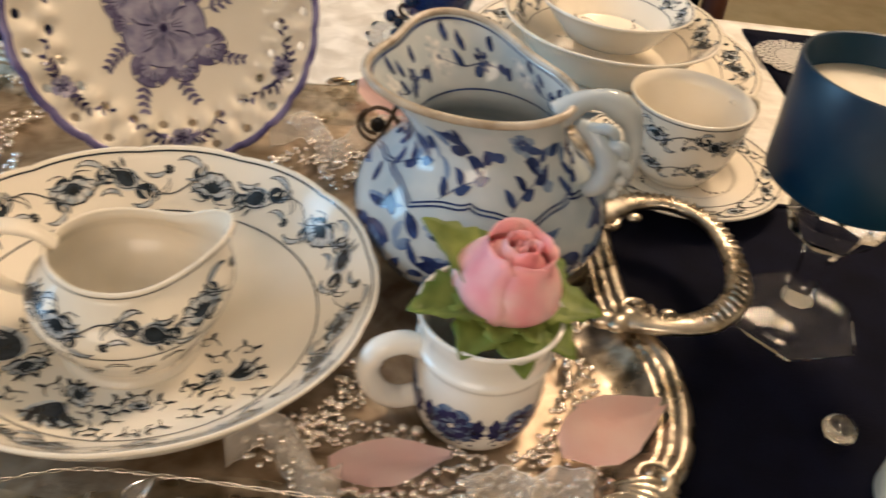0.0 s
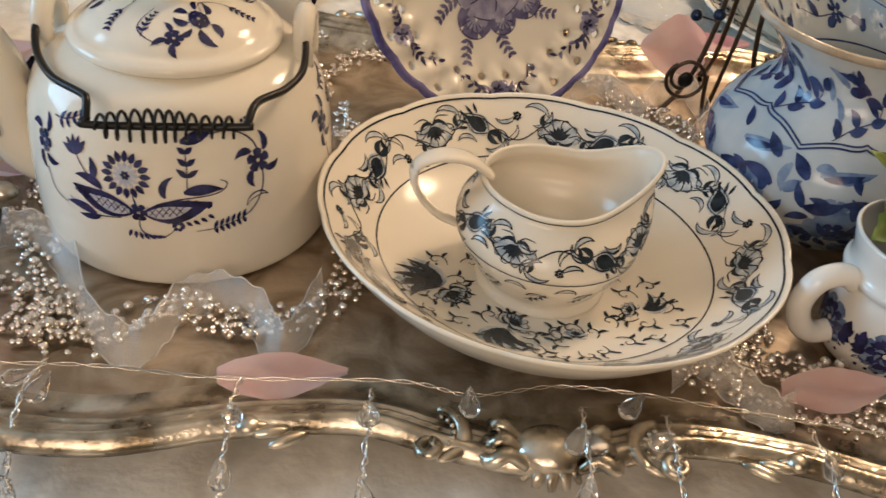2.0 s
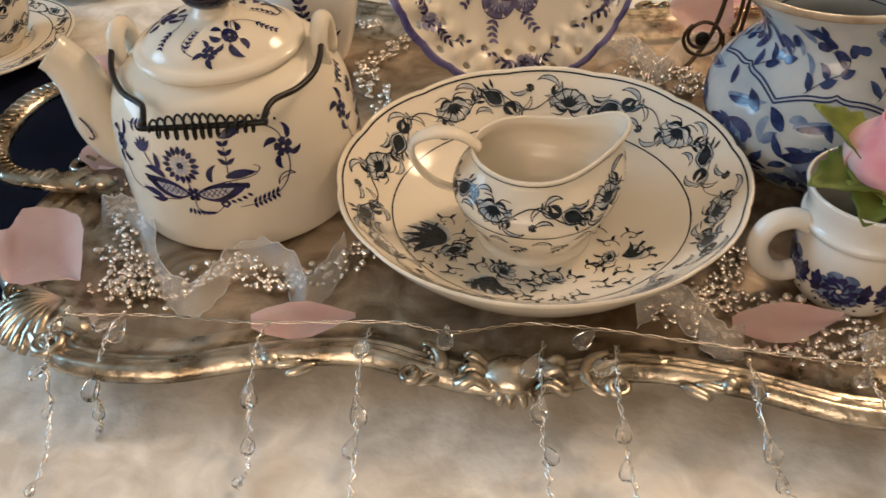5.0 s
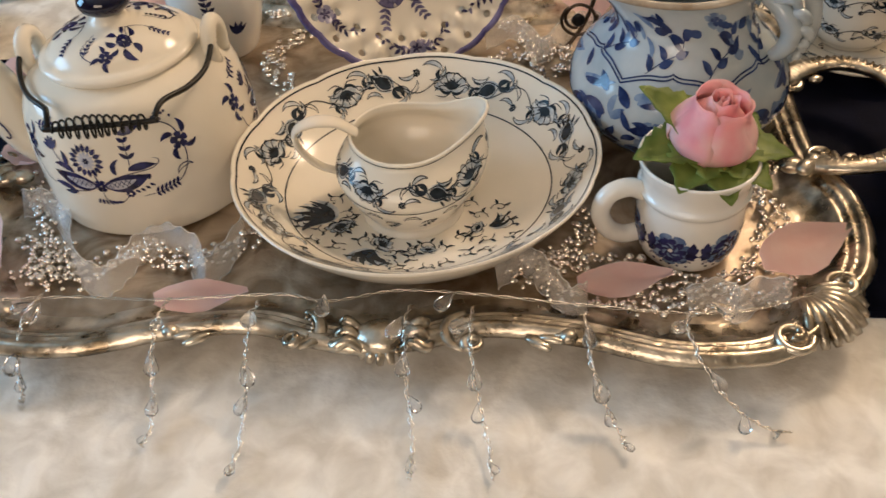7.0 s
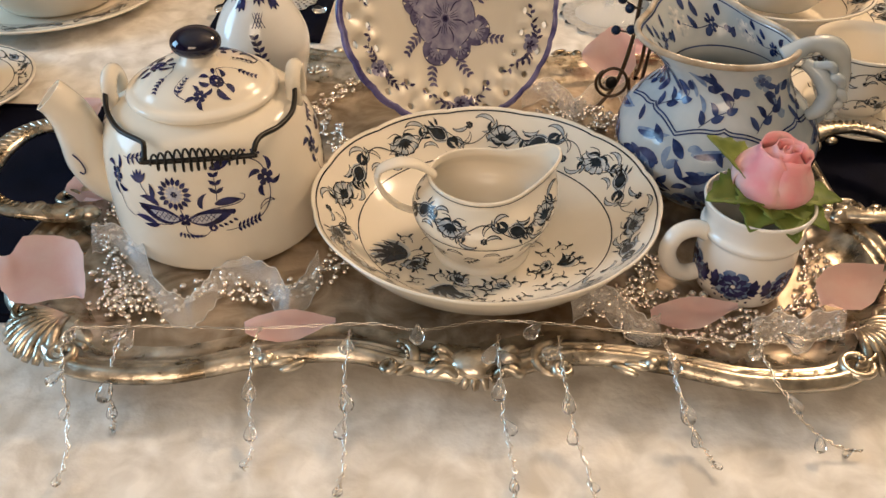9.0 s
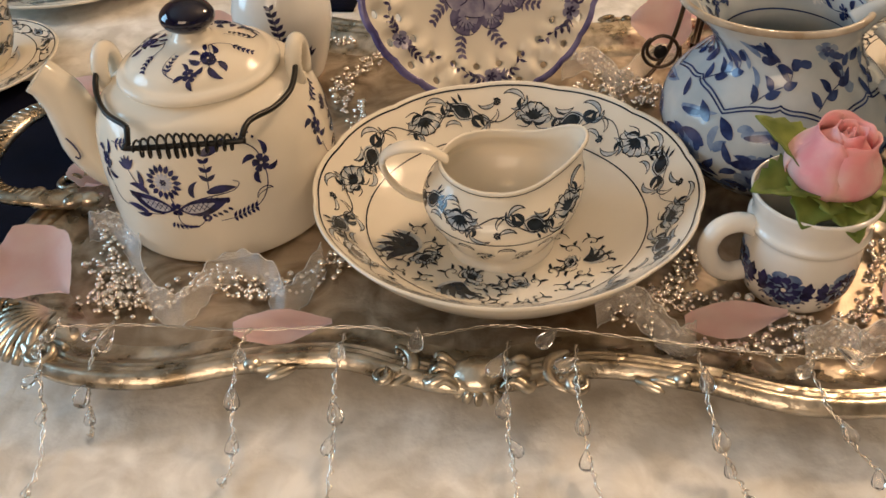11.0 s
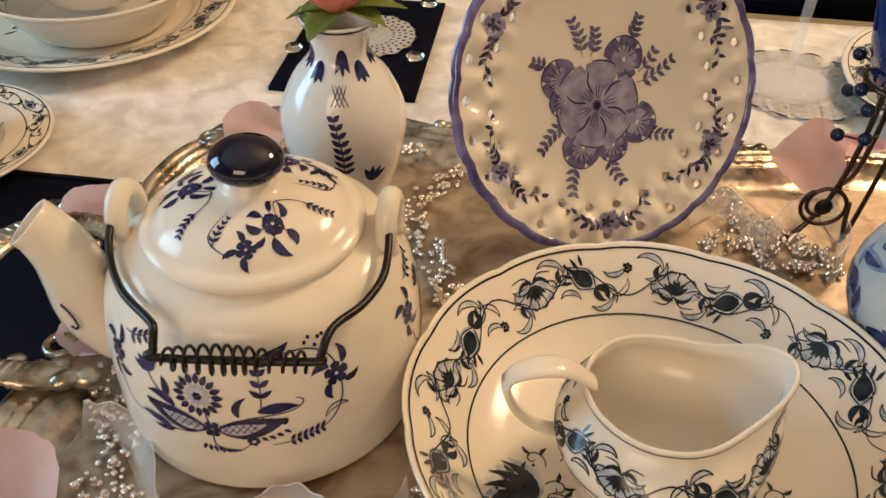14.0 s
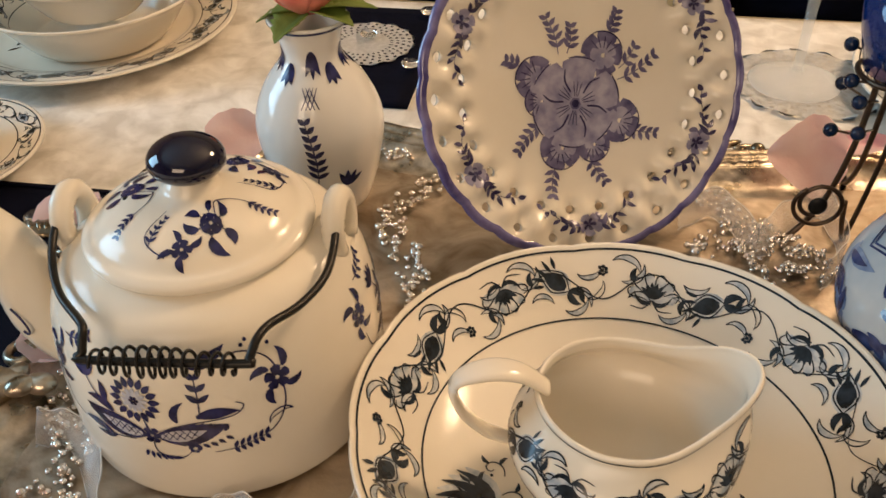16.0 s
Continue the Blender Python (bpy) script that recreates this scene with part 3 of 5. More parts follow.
# ---- blue jug ----
jug = thing("jug", pose(0.0500, 0.3930, 0.0147), "blue and white floral jug with scalloped mouth", "jug")


def mouth(a, k, r, z):
    f = min(1.0, max(0.0, (z - 0.082) / 0.033)) ** 1.4
    rr = r * (1 + f * (0.125 * math.cos(3 * (a - 1.66)) + 0.10 * math.cos(a + 0.5)))
    zz = z + f * (0.0060 * math.cos(a - 2.3) + 0.0015 * math.cos(3 * (a - 1.66)))
    return rr, zz - 0.002 * f, -0.019 * f, 0.011 * f


def mouth_on(a, r, z):
    return mouth(a, 0, r, z)


JUG_OUT = fine([(0.042, 0.0), (0.046, 0.004), (0.058, 0.016), (0.0675, 0.031), (0.0695, 0.043), (0.0660, 0.056), (0.0565, 0.068), (0.0465, 0.078), (0.0420, 0.087), (0.0428, 0.098), (0.0465, 0.108), (0.0510, 0.1155)])
JUG_IN = fine([(0.0490, 0.1168), (0.0445, 0.108), (0.0405, 0.098), (0.0395, 0.087), (0.0435, 0.077), (0.0535, 0.066), (0.0635, 0.055), (0.067, 0.043), (0.062, 0.03), (0.042, 0.010), (0.0, 0.007)])
part("body", lathe([(0.0, 0.0005)] + JUG_OUT + [(0.0508, 0.1174)] + JUG_IN, 120, mouth), PALE, jug)
path = smooth_line([(0.030, -0.012, 0.104), (0.043, -0.010, 0.1130), (0.057, -0.008, 0.1125), (0.069, -0.006, 0.103), (0.0740, -0.006, 0.088), (0.0710, -0.006, 0.070), (0.064, -0.006, 0.057), (0.054, -0.006, 0.047)], 8)
n = len(path)
part("handle", tube(path, [0.0066 + 0.0012 * math.cos(i * 0.32) - 0.0008 * i / n for i in range(n)], 16), PALE, jug)
rest = part("thumb_rest", tube(smooth_line([(0.040, -0.020, 0.106), (0.050, -0.026, 0.100), (0.057, -0.030, 0.089), (0.054, -0.031, 0.078), (0.048, -0.029, 0.072)], 6), [0.0034 + 0.0030 * math.sin(math.pi * i / 24) for i in range(25)], 12), PALE, jug, "curled leaf-shaped thumb rest")
for dx, dy, dz, sz in ((-0.004, 0.002, 0.006, 1.0), (0.002, 0.000, -0.002, 1.2), (0.005, -0.002, -0.011, 1.1), (0.003, -0.001, -0.020, 0.9)):
    part("leaf_curl", tube(smooth_line([(0.050 + dx, -0.026 + dy, 0.099 + dz), (0.058 + dx, -0.030 + dy, 0.102 + dz), (0.062 + dx, -0.029 + dy, 0.096 + dz), (0.057 + dx, -0.031 + dy, 0.091 + dz)], 5), [0.0036 * sz, 0.0036 * sz] + [0.0030 * sz] * 12 + [0.0012, 0.0008], 10), PALE, rest)
ink = [mouth(math.tau * i / 120, 0, 0.0503, 0.1172) + (math.tau * i / 120,) for i in range(121)]
part("rim_edge", tube([(r * math.cos(a) + dx, r * math.sin(a) + dy, z) for r, z, dx, dy, a in ink], 0.0022, 10), RIMTAN, jug, "worn tan edge of the mouth")

# ---- small mug with a rose ----
mug = thing("small_mug", pose(0.0475, 0.2755, 0.0147), "small white mug with blue flowers holding a rose", "mug")
MUG_OUT = fine([(0.0235, 0.0), (0.0264, 0.0025), (0.0292, 0.012), (0.0300, 0.024), (0.0298, 0.0350), (0.0292, 0.0410), (0.0306, 0.0438), (0.0310, 0.0462), (0.0294, 0.0488), (0.0297, 0.0540), (0.0315, 0.0605), (0.0326, 0.0650)])
MUG_IN = fine([(0.0308, 0.0657), (0.0298, 0.060), (0.0270, 0.0490), (0.0262, 0.025), (0.0222, 0.006), (0.0, 0.005)])
part("body", lathe([(0.0, 0.0005)] + MUG_OUT + [(0.0318, 0.0662)] + MUG_IN, 64), WHITE, mug)
path = smooth_line([(-0.027, -0.003, 0.0415), (-0.036, -0.006, 0.0470), (-0.047, -0.009, 0.0440), (-0.0510, -0.010, 0.032), (-0.046, -0.009, 0.019), (-0.037, -0.006, 0.012), (-0.027, -0.003, 0.012)], 8)
part("handle", tube(path, 0.0055, 14), WHITE, mug)


def rose(name, m, material, r, label):
    e = thing(name, m, label, "flower")
    rings = ((3, 0.60, 0.08, 0.98, 2.9), (4, 0.84, 0.24, 1.04, 2.5), (5, 1.00, 0.58, 0.92, 2.0))
    k = 0
    for ringn, (count, belly, top, high, span) in enumerate(rings):
        for c in range(count):
            a0 = math.tau * c / count + 0.9 * ringn
            k += 1
            rows = []
            for j in range(13):
                f = j / 12
                row = []
                for i in range(15):
                    u = i / 14 - 0.5
                    a = a0 + u * span * (0.55 + 0.45 * math.sin(math.pi * min(0.5, 0.12 + 0.7 * f)))
                    if f < 0.5:
                        rad = belly * (0.24 + 0.76 * math.sin(math.pi * f))
                    else:
                        rad = top + (belly - top) * 0.5 * (1 + math.cos(math.pi * (f - 0.5) / 0.5))
                    lip = (0.03, 0.09, 0.17)[ringn] * max(0.0, f - 0.84) / 0.16 * (0.5 + 0.5 * math.cos(2.4 * u + k))
                    rad = r * (rad * (1 + 0.07 * u) + lip)
                    zz = r * (-0.78 + f * (0.78 + high) - (0.16 + 0.05 * (k % 3)) * (2 * u) ** 4 * f * f + (0.045 * math.sin(7 * u + 2 * k) + 0.02 * math.sin(17 * u + k)) * f * f)
                    row.append((rad * math.cos(a), rad * math.sin(a), zz))
                rows.append(row)
            ob = part("petal", grid(rows, closed_u=False), material, e)
            ob.modifiers.new("thick", "SOLIDIFY").thickness = 0.0006
    return e


def leaf_mesh(length, width, droop, notch=0.12):
    rows = []
    for j in range(13):
        f = j / 12
        w = width * math.sin(math.pi * (0.04 + 0.94 * f) ** 0.8) * (1 + notch * (1 if j % 2 else -1))
        rows.append([(length * f, w * u / 2, 0.18 * abs(u) * w - droop * f * f) for u in (-1, -0.5, 0, 0.5, 1)])
    return grid(rows, closed_u=False)


r1 = rose("rose", pose(0.0530, 0.2810, 0.0905, 8, 4, 30), ROSEM, 0.0238, "pink silk rose bud standing in a mug")
for a, tilt, ln in ((128, 34, 0.048), (176, 12, 0.044), (215, 8, 0.040), (252, 7, 0.041), (290, 7, 0.040), (330, 9, 0.045), (15, 10, 0.042), (75, 14, 0.038)):
    o = part("leaf", leaf_mesh(ln, 0.031, 0.005), LEAFM, r1, "green silk leaf")
    o.matrix_basis = pose(0, 0, -0.0115, 0, -tilt, a) @ pose(0.002, 0, 0)
    o.modifiers.new("thick", "SOLIDIFY").thickness = 0.0005
bm = bmesh.new()
ball(bm, (0, 0, -0.0140), 0.0165, (1, 1, 0.5), 3)
part("calyx", bm, LEAFM, r1, "dark green calyx under the bud")
part("stem", tube([(0, 0, -0.018), (0, 0.001, -0.04), (0.002, 0.002, -0.068)], 0.002, 8), LEAFM, r1)

# ---- standing plate ----
PLATE = pose(-0.1460, 0.5040, 0.0975, 66, 0, 26) @ pose(0, 0, 0, 0, 0, -4) @ Matrix.Diagonal((1.005, 1.005, 1.005, 1))
plate = thing("display_plate", PLATE, "cream pierced plate with lilac flowers and blue edge, propped upright", "plate")


def scallop(a, k, r, z):
    f = min(1.0, max(0.0, (r - 0.070) / 0.018))
    return r * (1 + 0.016 * f * abs(math.cos(12 * a)) ** 0.7 - 0.008 * f), z, 0, 0


def pressed(a, k, r, z):
    rr, zz, dx, dy = scallop(a, k, r, z)
    f = math.exp(-((r - 0.079) / 0.0055) ** 2)
    return rr, zz + 0.0034 * f * math.cos(24 * a + math.pi) + 0.0028 * math.exp(-((r - 0.068) / 0.005) ** 2) * math.cos(24 * a), dx, dy


PL_IN = fine([(0.0, 0.0), (0.040, 0.0004), (0.060, 0.0025), (0.075, 0.008), (0.0900, 0.0125)])
PL_OUT = fine([(0.050, -0.006), (0.0535, -0.006), (0.062, -0.0015), (0.077, 0.004), (0.0905, 0.0090)])
plate_body = part("body", lathe([(0.0, -0.004)] + PL_OUT + [(0.0915, 0.0115)] + list(reversed(PL_IN)), 192, pressed), CREAM, plate, "cream glazed plate pierced with rows of holes")
# piercings: two rows of oval holes cut through the rim
bm = bmesh.new()
for ring, (rad, wide, tall) in enumerate(((0.0838, 0.0030, 0.0024), (0.0680, 0.0030, 0.0024))):
    for q in range(24):
        a = math.tau * (q + 0.5 * ring) / 24
        m = Matrix.Translation((rad * math.cos(a), rad * math.sin(a), 0.008)) @ Matrix.Rotation(a, 4, "Z") @ Matrix.Diagonal((tall, wide, 1, 1))
        bmesh.ops.create_cone(bm, cap_ends=True, segments=12, radius1=1, radius2=1, depth=0.03, matrix=m)
cutter = obj("cutter", bm, CREAM)
cut = plate_body.modifiers.new("pierced", "BOOLEAN")
cut.operation, cut.solver, cut.object = "DIFFERENCE", "EXACT", cutter
cutter.matrix_world = PLATE
bpy.context.view_layer.update()
cut_mesh = bpy.data.meshes.new_from_object(plate_body.evaluated_get(bpy.context.evaluated_depsgraph_get()))
plate_body.modifiers.clear()
plate_body.data = cut_mesh
cut_mesh.polygons.foreach_set("use_smooth", [True] * len(cut_mesh.polygons))
bpy.data.objects.remove(cutter)
rows = []
for k in range(9):
    b = math.tau * k / 8
    rows.append([((0.0903 * (1 + 0.016 * abs(math.cos(12 * a)) ** 0.7 - 0.008) + 0.0029 * math.cos(b)) * math.cos(a),
                  (0.0903 * (1 + 0.016 * abs(math.cos(12 * a)) ** 0.7 - 0.008) + 0.0029 * math.cos(b)) * math.sin(a), 0.0105 + 0.0029 * math.sin(b)) for a in [math.tau * i / 192 for i in range(192)]])
part("edge", grid(rows), EDGEBLUE, plate, "painted blue scalloped edge")

# ---- vase ----
vase = thing("bud_vase", pose(-0.2960, 0.5000, 0.0147), "white delft style bud vase with blue sprigs", "vase")
VASE_OUT = fine([(0.024, 0.0), (0.027, 0.004), (0.033, 0.023), (0.0375, 0.046), (0.0365, 0.062), (0.0285, 0.080), (0.0190, 0.092), (0.0165, 0.099), (0.0185, 0.110), (0.0225, 0.117)])
part("body", lathe([(0.0, 0.0005)] + VASE_OUT + [(0.0215, 0.1183), (0.0165, 0.110), (0.0145, 0.099), (0.017, 0.091), (0.027, 0.078), (0.034, 0.05), (0.02, 0.01), (0.0, 0.008)], 64), WHITE, vase)
r2 = rose("rose", pose(-0.2960, 0.5000, 0.1490, -5, 5, 70), CORAL, 0.019, "coral silk rose in the bud vase")
for a, tilt, ln in ((10, 8, 0.034), (340, 2, 0.026), (250, -5, 0.026), (180, 0, 0.026)):
    o = part("leaf", leaf_mesh(ln, 0.020, 0.006), LEAFM, r2, "green silk leaf")
    o.matrix_basis = pose(0, 0, -0.014, 0, -tilt, a - 70) @ pose(0.004, 0, 0)
    o.modifiers.new("thick", "SOLIDIFY").thickness = 0.0005


# ---- place settings ----
def dish(name, m, rim, depth, base, label, category, group=""):
    e = thing(name, m, label, category, group)
    inn = fine([(0.0, 0.005), (base * 0.9, 0.0052), (base * 1.08, 0.009), (rim * 0.86, depth * 0.82), (rim * 0.99, depth)])
    out = fine([(base * 0.86, 0.0), (base * 0.9, 0.001), (base * 1.1, 0.004), (rim * 0.87, depth * 0.72), (rim, depth - 0.002)])
    part("body", lathe([(0.0, 0.001)] + out + [(rim * 1.004, depth - 0.0006)] + list(reversed(inn)), 96), CREAM, e)
    return e, inn


settings = []
for cx, cy, bx, by in ((-0.580, 0.730, -0.564, 0.716), (0.184, 0.702, 0.174, 0.690)):
    settings.append(dish("dinner_plate", pose(cx, cy, 0.0025), 0.128, 0.017, 0.085, "cream dinner plate with blue-black vine border on tablecloth", "plate", "place setting dishes"))
    settings.append(dish("soup_bowl", pose(bx, by, 0.0082), 0.093, 0.044, 0.054, "cream soup bowl stacked on a dinner plate", "bowl", "place setting dishes"))
    settings.append(dish("dessert_bowl", pose(bx, by + 0.002, 0.0310), 0.066, 0.036, 0.036, "small cream bowl stacked in a soup bowl", "bowl", "place setting dishes"))
settings.append(dish("saucer", pose(0.203, 0.522, 0.0048), 0.074, 0.014, 0.040, "cream saucer with vine border under a teacup", "saucer", "saucers"))
settings.append(dish("saucer", pose(-0.582, 0.507, 0.0048), 0.075, 0.014, 0.040, "cream saucer with vine border by the runner", "saucer", "saucers"))
cup = thing("teacup", pose(0.197, 0.516, 0.0105) @ Matrix.Diagonal((0.92, 0.92, 0.96, 1)), "cream teacup with blue-black vines on saucer", "teacup")
CUP_OUT = fine([(0.024, 0.0), (0.026, 0.003), (0.032, 0.010), (0.0400, 0.028), (0.0435, 0.050), (0.0455, 0.062)])
part("body", lathe([(0.0, 0.0005)] + CUP_OUT + [(0.0445, 0.0628), (0.042, 0.052), (0.0385, 0.03), (0.030, 0.012), (0.015, 0.006), (0.0, 0.0055)], 72), CREAM, cup)
path = smooth_line([(0.038, 0.018, 0.050), (0.050, 0.024, 0.054), (0.060, 0.028, 0.046), (0.058, 0.027, 0.032), (0.046, 0.022, 0.022), (0.034, 0.016, 0.020)], 6)
part("handle", tube(path, 0.0036, 10), CREAM, cup)

# ---- candle on a crystal foot ----
holder = thing("candle_holder", pose(0.240, 0.375, 0.0036), "clear cut crystal pedestal candle holder", "candle holder")
part("foot", lathe([(0.040, 0.0), (0.0425, 0.0035), (0.037, 0.0080), (0.018, 0.0100), (0.010, 0.0150)], 6), CUTGLASS, holder, smooth=False).matrix_basis = pose(0, 0, 0, 0, 0, 12)
part("stem", lathe([(0.0095, 0.0152), (0.0075, 0.030), (0.0085, 0.045), (0.0110, 0.0550)], 8), CUTGLASS, holder, smooth=False)
part("cup", lathe([(0.0110, 0.0552), (0.022, 0.0640), (0.028, 0.0770), (0.029, 0.0912)], 8), CUTGLASS, holder, "faceted crystal candle cup", smooth=False)
for piece in holder.children:
    piece.visible_shadow = False
candle = thing("jar_candle", pose(0.2405, 0.3780, 0.0950), "ivory candle in a teal blue glass jar", "candle")
part("jar", lathe([(0.0, 0.0), (0.040, 0.0005), (0.0445, 0.004), (0.0475, 0.066), (0.0468, 0.0672), (0.0450, 0.066), (0.042, 0.008), (0.0, 0.007)], 64), BLUEGLASS, candle)
part("wax", lathe([(0.0, 0.008), (0.0415, 0.0085), (0.0442, 0.050), (0.02, 0.0495), (0.0, 0.049)], 48), WAX, candle)

# ---- painted vines and flowers ----


def thistle(line, wash, s, t, a, k):
    """A spiky bud on the vine: a pale washed body, dark heart and fine spines; k scales it."""
    c, d = math.cos(a), math.sin(a)
    wash.leaf(s, t, a, 0.0120 * k, 0.0086 * k)
    line.leaf(s + 0.0016 * k * c, t + 0.0016 * k * d, a, 0.0086 * k, 0.0056 * k)
    for q in (-0.62, 0.62):
        line.line([(s, t), (s + 0.0062 * k * math.cos(a + q), t + 0.0062 * k * math.sin(a + q)), (s + 0.0120 * k * c, t + 0.0120 * k * d)], 0.0005 * k, 5)
    for q in (-0.75, -0.38, 0.0, 0.38, 0.75):
        line.leaf(s + 0.0085 * k * math.cos(a + 0.55 * q), t + 0.0085 * k * math.sin(a + 0.55 * q), a + 0.9 * q, 0.0046 * k * (1.1 - 0.3 * abs(q)), 0.0012 * k)
    for q in (-1, 1):
        line.leaf(s, t, a + 2.5 * q, 0.0056 * k, 0.0026 * k, 0.9 * q)
    for q in range(3):
        wash.dot(s + (0.0035 + 0.0016 * q) * k * c, t + (0.0035 + 0.0016 * q) * k * d, 0.0005 * k)


def fan_flower(line, wash, s, t, a, k):
    """An open flower seen from the side: pale drooping petals round a dark toothed heart."""
    for q in (-1.25, -0.75, -0.25, 0.25, 0.75, 1.25):
        wash.petal(s, t, a + q, 0.0080 * k, 0.0040 * k)
        b = a + q
        tip = (s + 0.0086 * k * math.cos(b), t + 0.0086 * k * math.sin(b))
        line.line([(s + 0.004 * k * math.cos(b - 0.22), t + 0.004 * k * math.sin(b - 0.22)), (s + 0.0075 * k * math.cos(b - 0.2), t + 0.0075 * k * math.sin(b - 0.2)), tip,
                   (s + 0.0075 * k * math.cos(b + 0.2), t + 0.0075 * k * math.sin(b + 0.2))], 0.0005 * k, 3)
    for q in (-0.9, -0.54, -0.18, 0.18, 0.54, 0.9):
        line.leaf(s + 0.0006 * k * math.cos(a), t + 0.0006 * k * math.sin(a), a + q, 0.0052 * k, 0.0019 * k)
    for q in (-1, 1):
        line.leaf(s, t, a + 1.9 * q, 0.0066 * k, 0.0015 * k, -1.4 * q)
        line.line([(s, t), (s + 0.004 * k * math.cos(a + 2.4 * q), t + 0.004 * k * math.sin(a + 2.4 * q)), (s + 0.0075 * k * math.cos(a + 1.9 * q), t + 0.0075 * k * math.sin(a + 1.9 * q))], 0.0005 * k, 3)


def curl(line, s, t, a, r, way, w=0.0007, fill=None):
    """A crescent leaf drawn in outline, with a pale fill where one is given."""
    arc, inner = [], []
    for k in range(9):
        q = 2.7 * k / 8
        f = r * (1 - 0.42 * math.sin(math.pi * k / 8))
        arc.append((s + 1.25 * r * math.cos(a + way * q), t + 1.25 * r * math.sin(a + way * q)))
        inner.append((s + 1.25 * f * math.cos(a + way * q), t + 1.25 * f * math.sin(a + way * q)))
    if fill:
        fill.band([((p[0] + q[0]) / 2, (p[1] + q[1]) / 2) for p, q in zip(arc, inner)], [max(0.0002, math.dist(p, q)) for p, q in zip(arc, inner)])
    line.line(arc, w, 2)
    line.line(inner, w * 0.8, 2)


def border(line, wash, length, lo, hi, units, w=0.0008):
    """A running vine with alternating flowers and curls between the heights lo and hi."""
    mid, h, step = (lo + hi) / 2, hi - lo, length / units
    k = min(h / 0.0205, step / 0.021)
    big = 1.28 * k
    vine = [(length * i / (units * 8), mid + 0.26 * h * math.sin(math.pi * i / 8 * 1.0)) for i in range(units * 8 + 1)]
    line.line(vine, w * 1.15, 2)
    for i in range(units):
        s0 = step * (i + 0.5)
        up = 1 if i % 2 == 0 else -1
        if i % 3 == 0:
            thistle(line, wash, s0 - 0.007 * k, mid - 0.10 * h * up, 0.5 * up + (0 if i % 2 else 0.2), big)
        elif i % 3 == 1:
            fan_flower(line, wash, s0, mid + 0.20 * h * -up, math.pi / 2 * up, big)
        else:
            for q in range(7):
                line.dot(s0 + 0.0016 * k * math.cos(q * 0.9) * (q > 0), mid - 0.25 * h * up + 0.0016 * k * math.sin(q * 0.9) * (q > 0), 0.0008 * k)
            curl(line, s0 + 0.004 * k, mid + 0.05 * h * up, 1.0 * up, 0.0040 * k, up, w)
        curl(line, s0 + step * 0.48, mid + 0.28 * h * up, 2.6 * up, 0.0046 * k, up, w, wash)
        curl(line, s0 - step * 0.42, mid - 0.28 * h * up, -0.6 * up, 0.0048 * k, -up, w, wash)
        curl(line, s0 + step * 0.26, mid - 0.30 * h * up, 0.4 * up, 0.0040 * k, up, w, wash)
        line.leaf(s0 + step * 0.38, mid + 0.08 * h * up, 1.2 * up, 0.0060 * k, 0.0024 * k, 0.9 * up)


def ring_line(p, circumference, t, w, n=140):
    p.band([(circumference * i / n, t) for i in range(n + 1)], [w] * (n + 1))


def arc_at(profile, r=None, z=None):
    """Length along a profile to a radius or a height."""
    run = 0.0
    for a, b in zip(profile, profile[1:]):
        step = math.hypot(b[0] - a[0], b[1] - a[1])
        for k, want in ((0, r), (1, z)):
            if want is not None and min(a[k], b[k]) <= want <= max(a[k], b[k]) and abs(b[k] - a[k]) > 1e-9:
                return run + step * (want - a[k]) / (b[k] - a[k])
        run += step
    return run


# large bowl
place = turned(BOWL_IN, 0.098, 0.25, -1, lobed_in)
ln, ws = Painted(place, 0.0003), Painted(place, 0.00018)
border(ln, ws, math.tau * 0.098, arc_at(BOWL_IN, r=0.0850), arc_at(BOWL_IN, r=0.1052), 24, 0.0007)
ring_line(ln, math.tau * 0.098, arc_at(BOWL_IN, r=0.0825), 0.0009)
ring_line(ln, math.tau * 0.098, arc_at(BOWL_IN, r=0.1078), 0.0011)
ws.done("painted_wash", GREYWASH, bowl, "grey-blue wash inside the painted flowers")
ln.done("painted_border", INKGREY, bowl, "blue-black printed vine border")


def flat(s, t):
    r = math.hypot(s, t)
    k = max(i for i in range(len(BOWL_IN) - 1) if BOWL_IN[i][0] <= min(r, 0.105))
    f = (r - BOWL_IN[k][0]) / (BOWL_IN[k + 1][0] - BOWL_IN[k][0])
    return (s, t, BOWL_IN[k][1] + f * (BOWL_IN[k + 1][1] - BOWL_IN[k][1])), (0, 0, 1)


ln, ws = Painted(flat, 0.0004), Painted(flat, 0.00025)
random.seed(31)


def tendril(p, s0, t0, a, r, way):
    """A stem that winds into a hook, with small leaves along it."""
    pts = []
    for i in range(9):
        b = a + way * (0.35 * i + 0.05 * i * i)
        s0, t0 = s0 + r * (1 - 0.075 * i) * math.cos(b), t0 + r * (1 - 0.075 * i) * math.sin(b)
        pts.append((s0, t0))
        if i in (2, 4):
            p.leaf(s0, t0, b - way * 0.9, 0.0050, 0.0019, -0.6 * way)
    p.line(pts, 0.0007, 3)


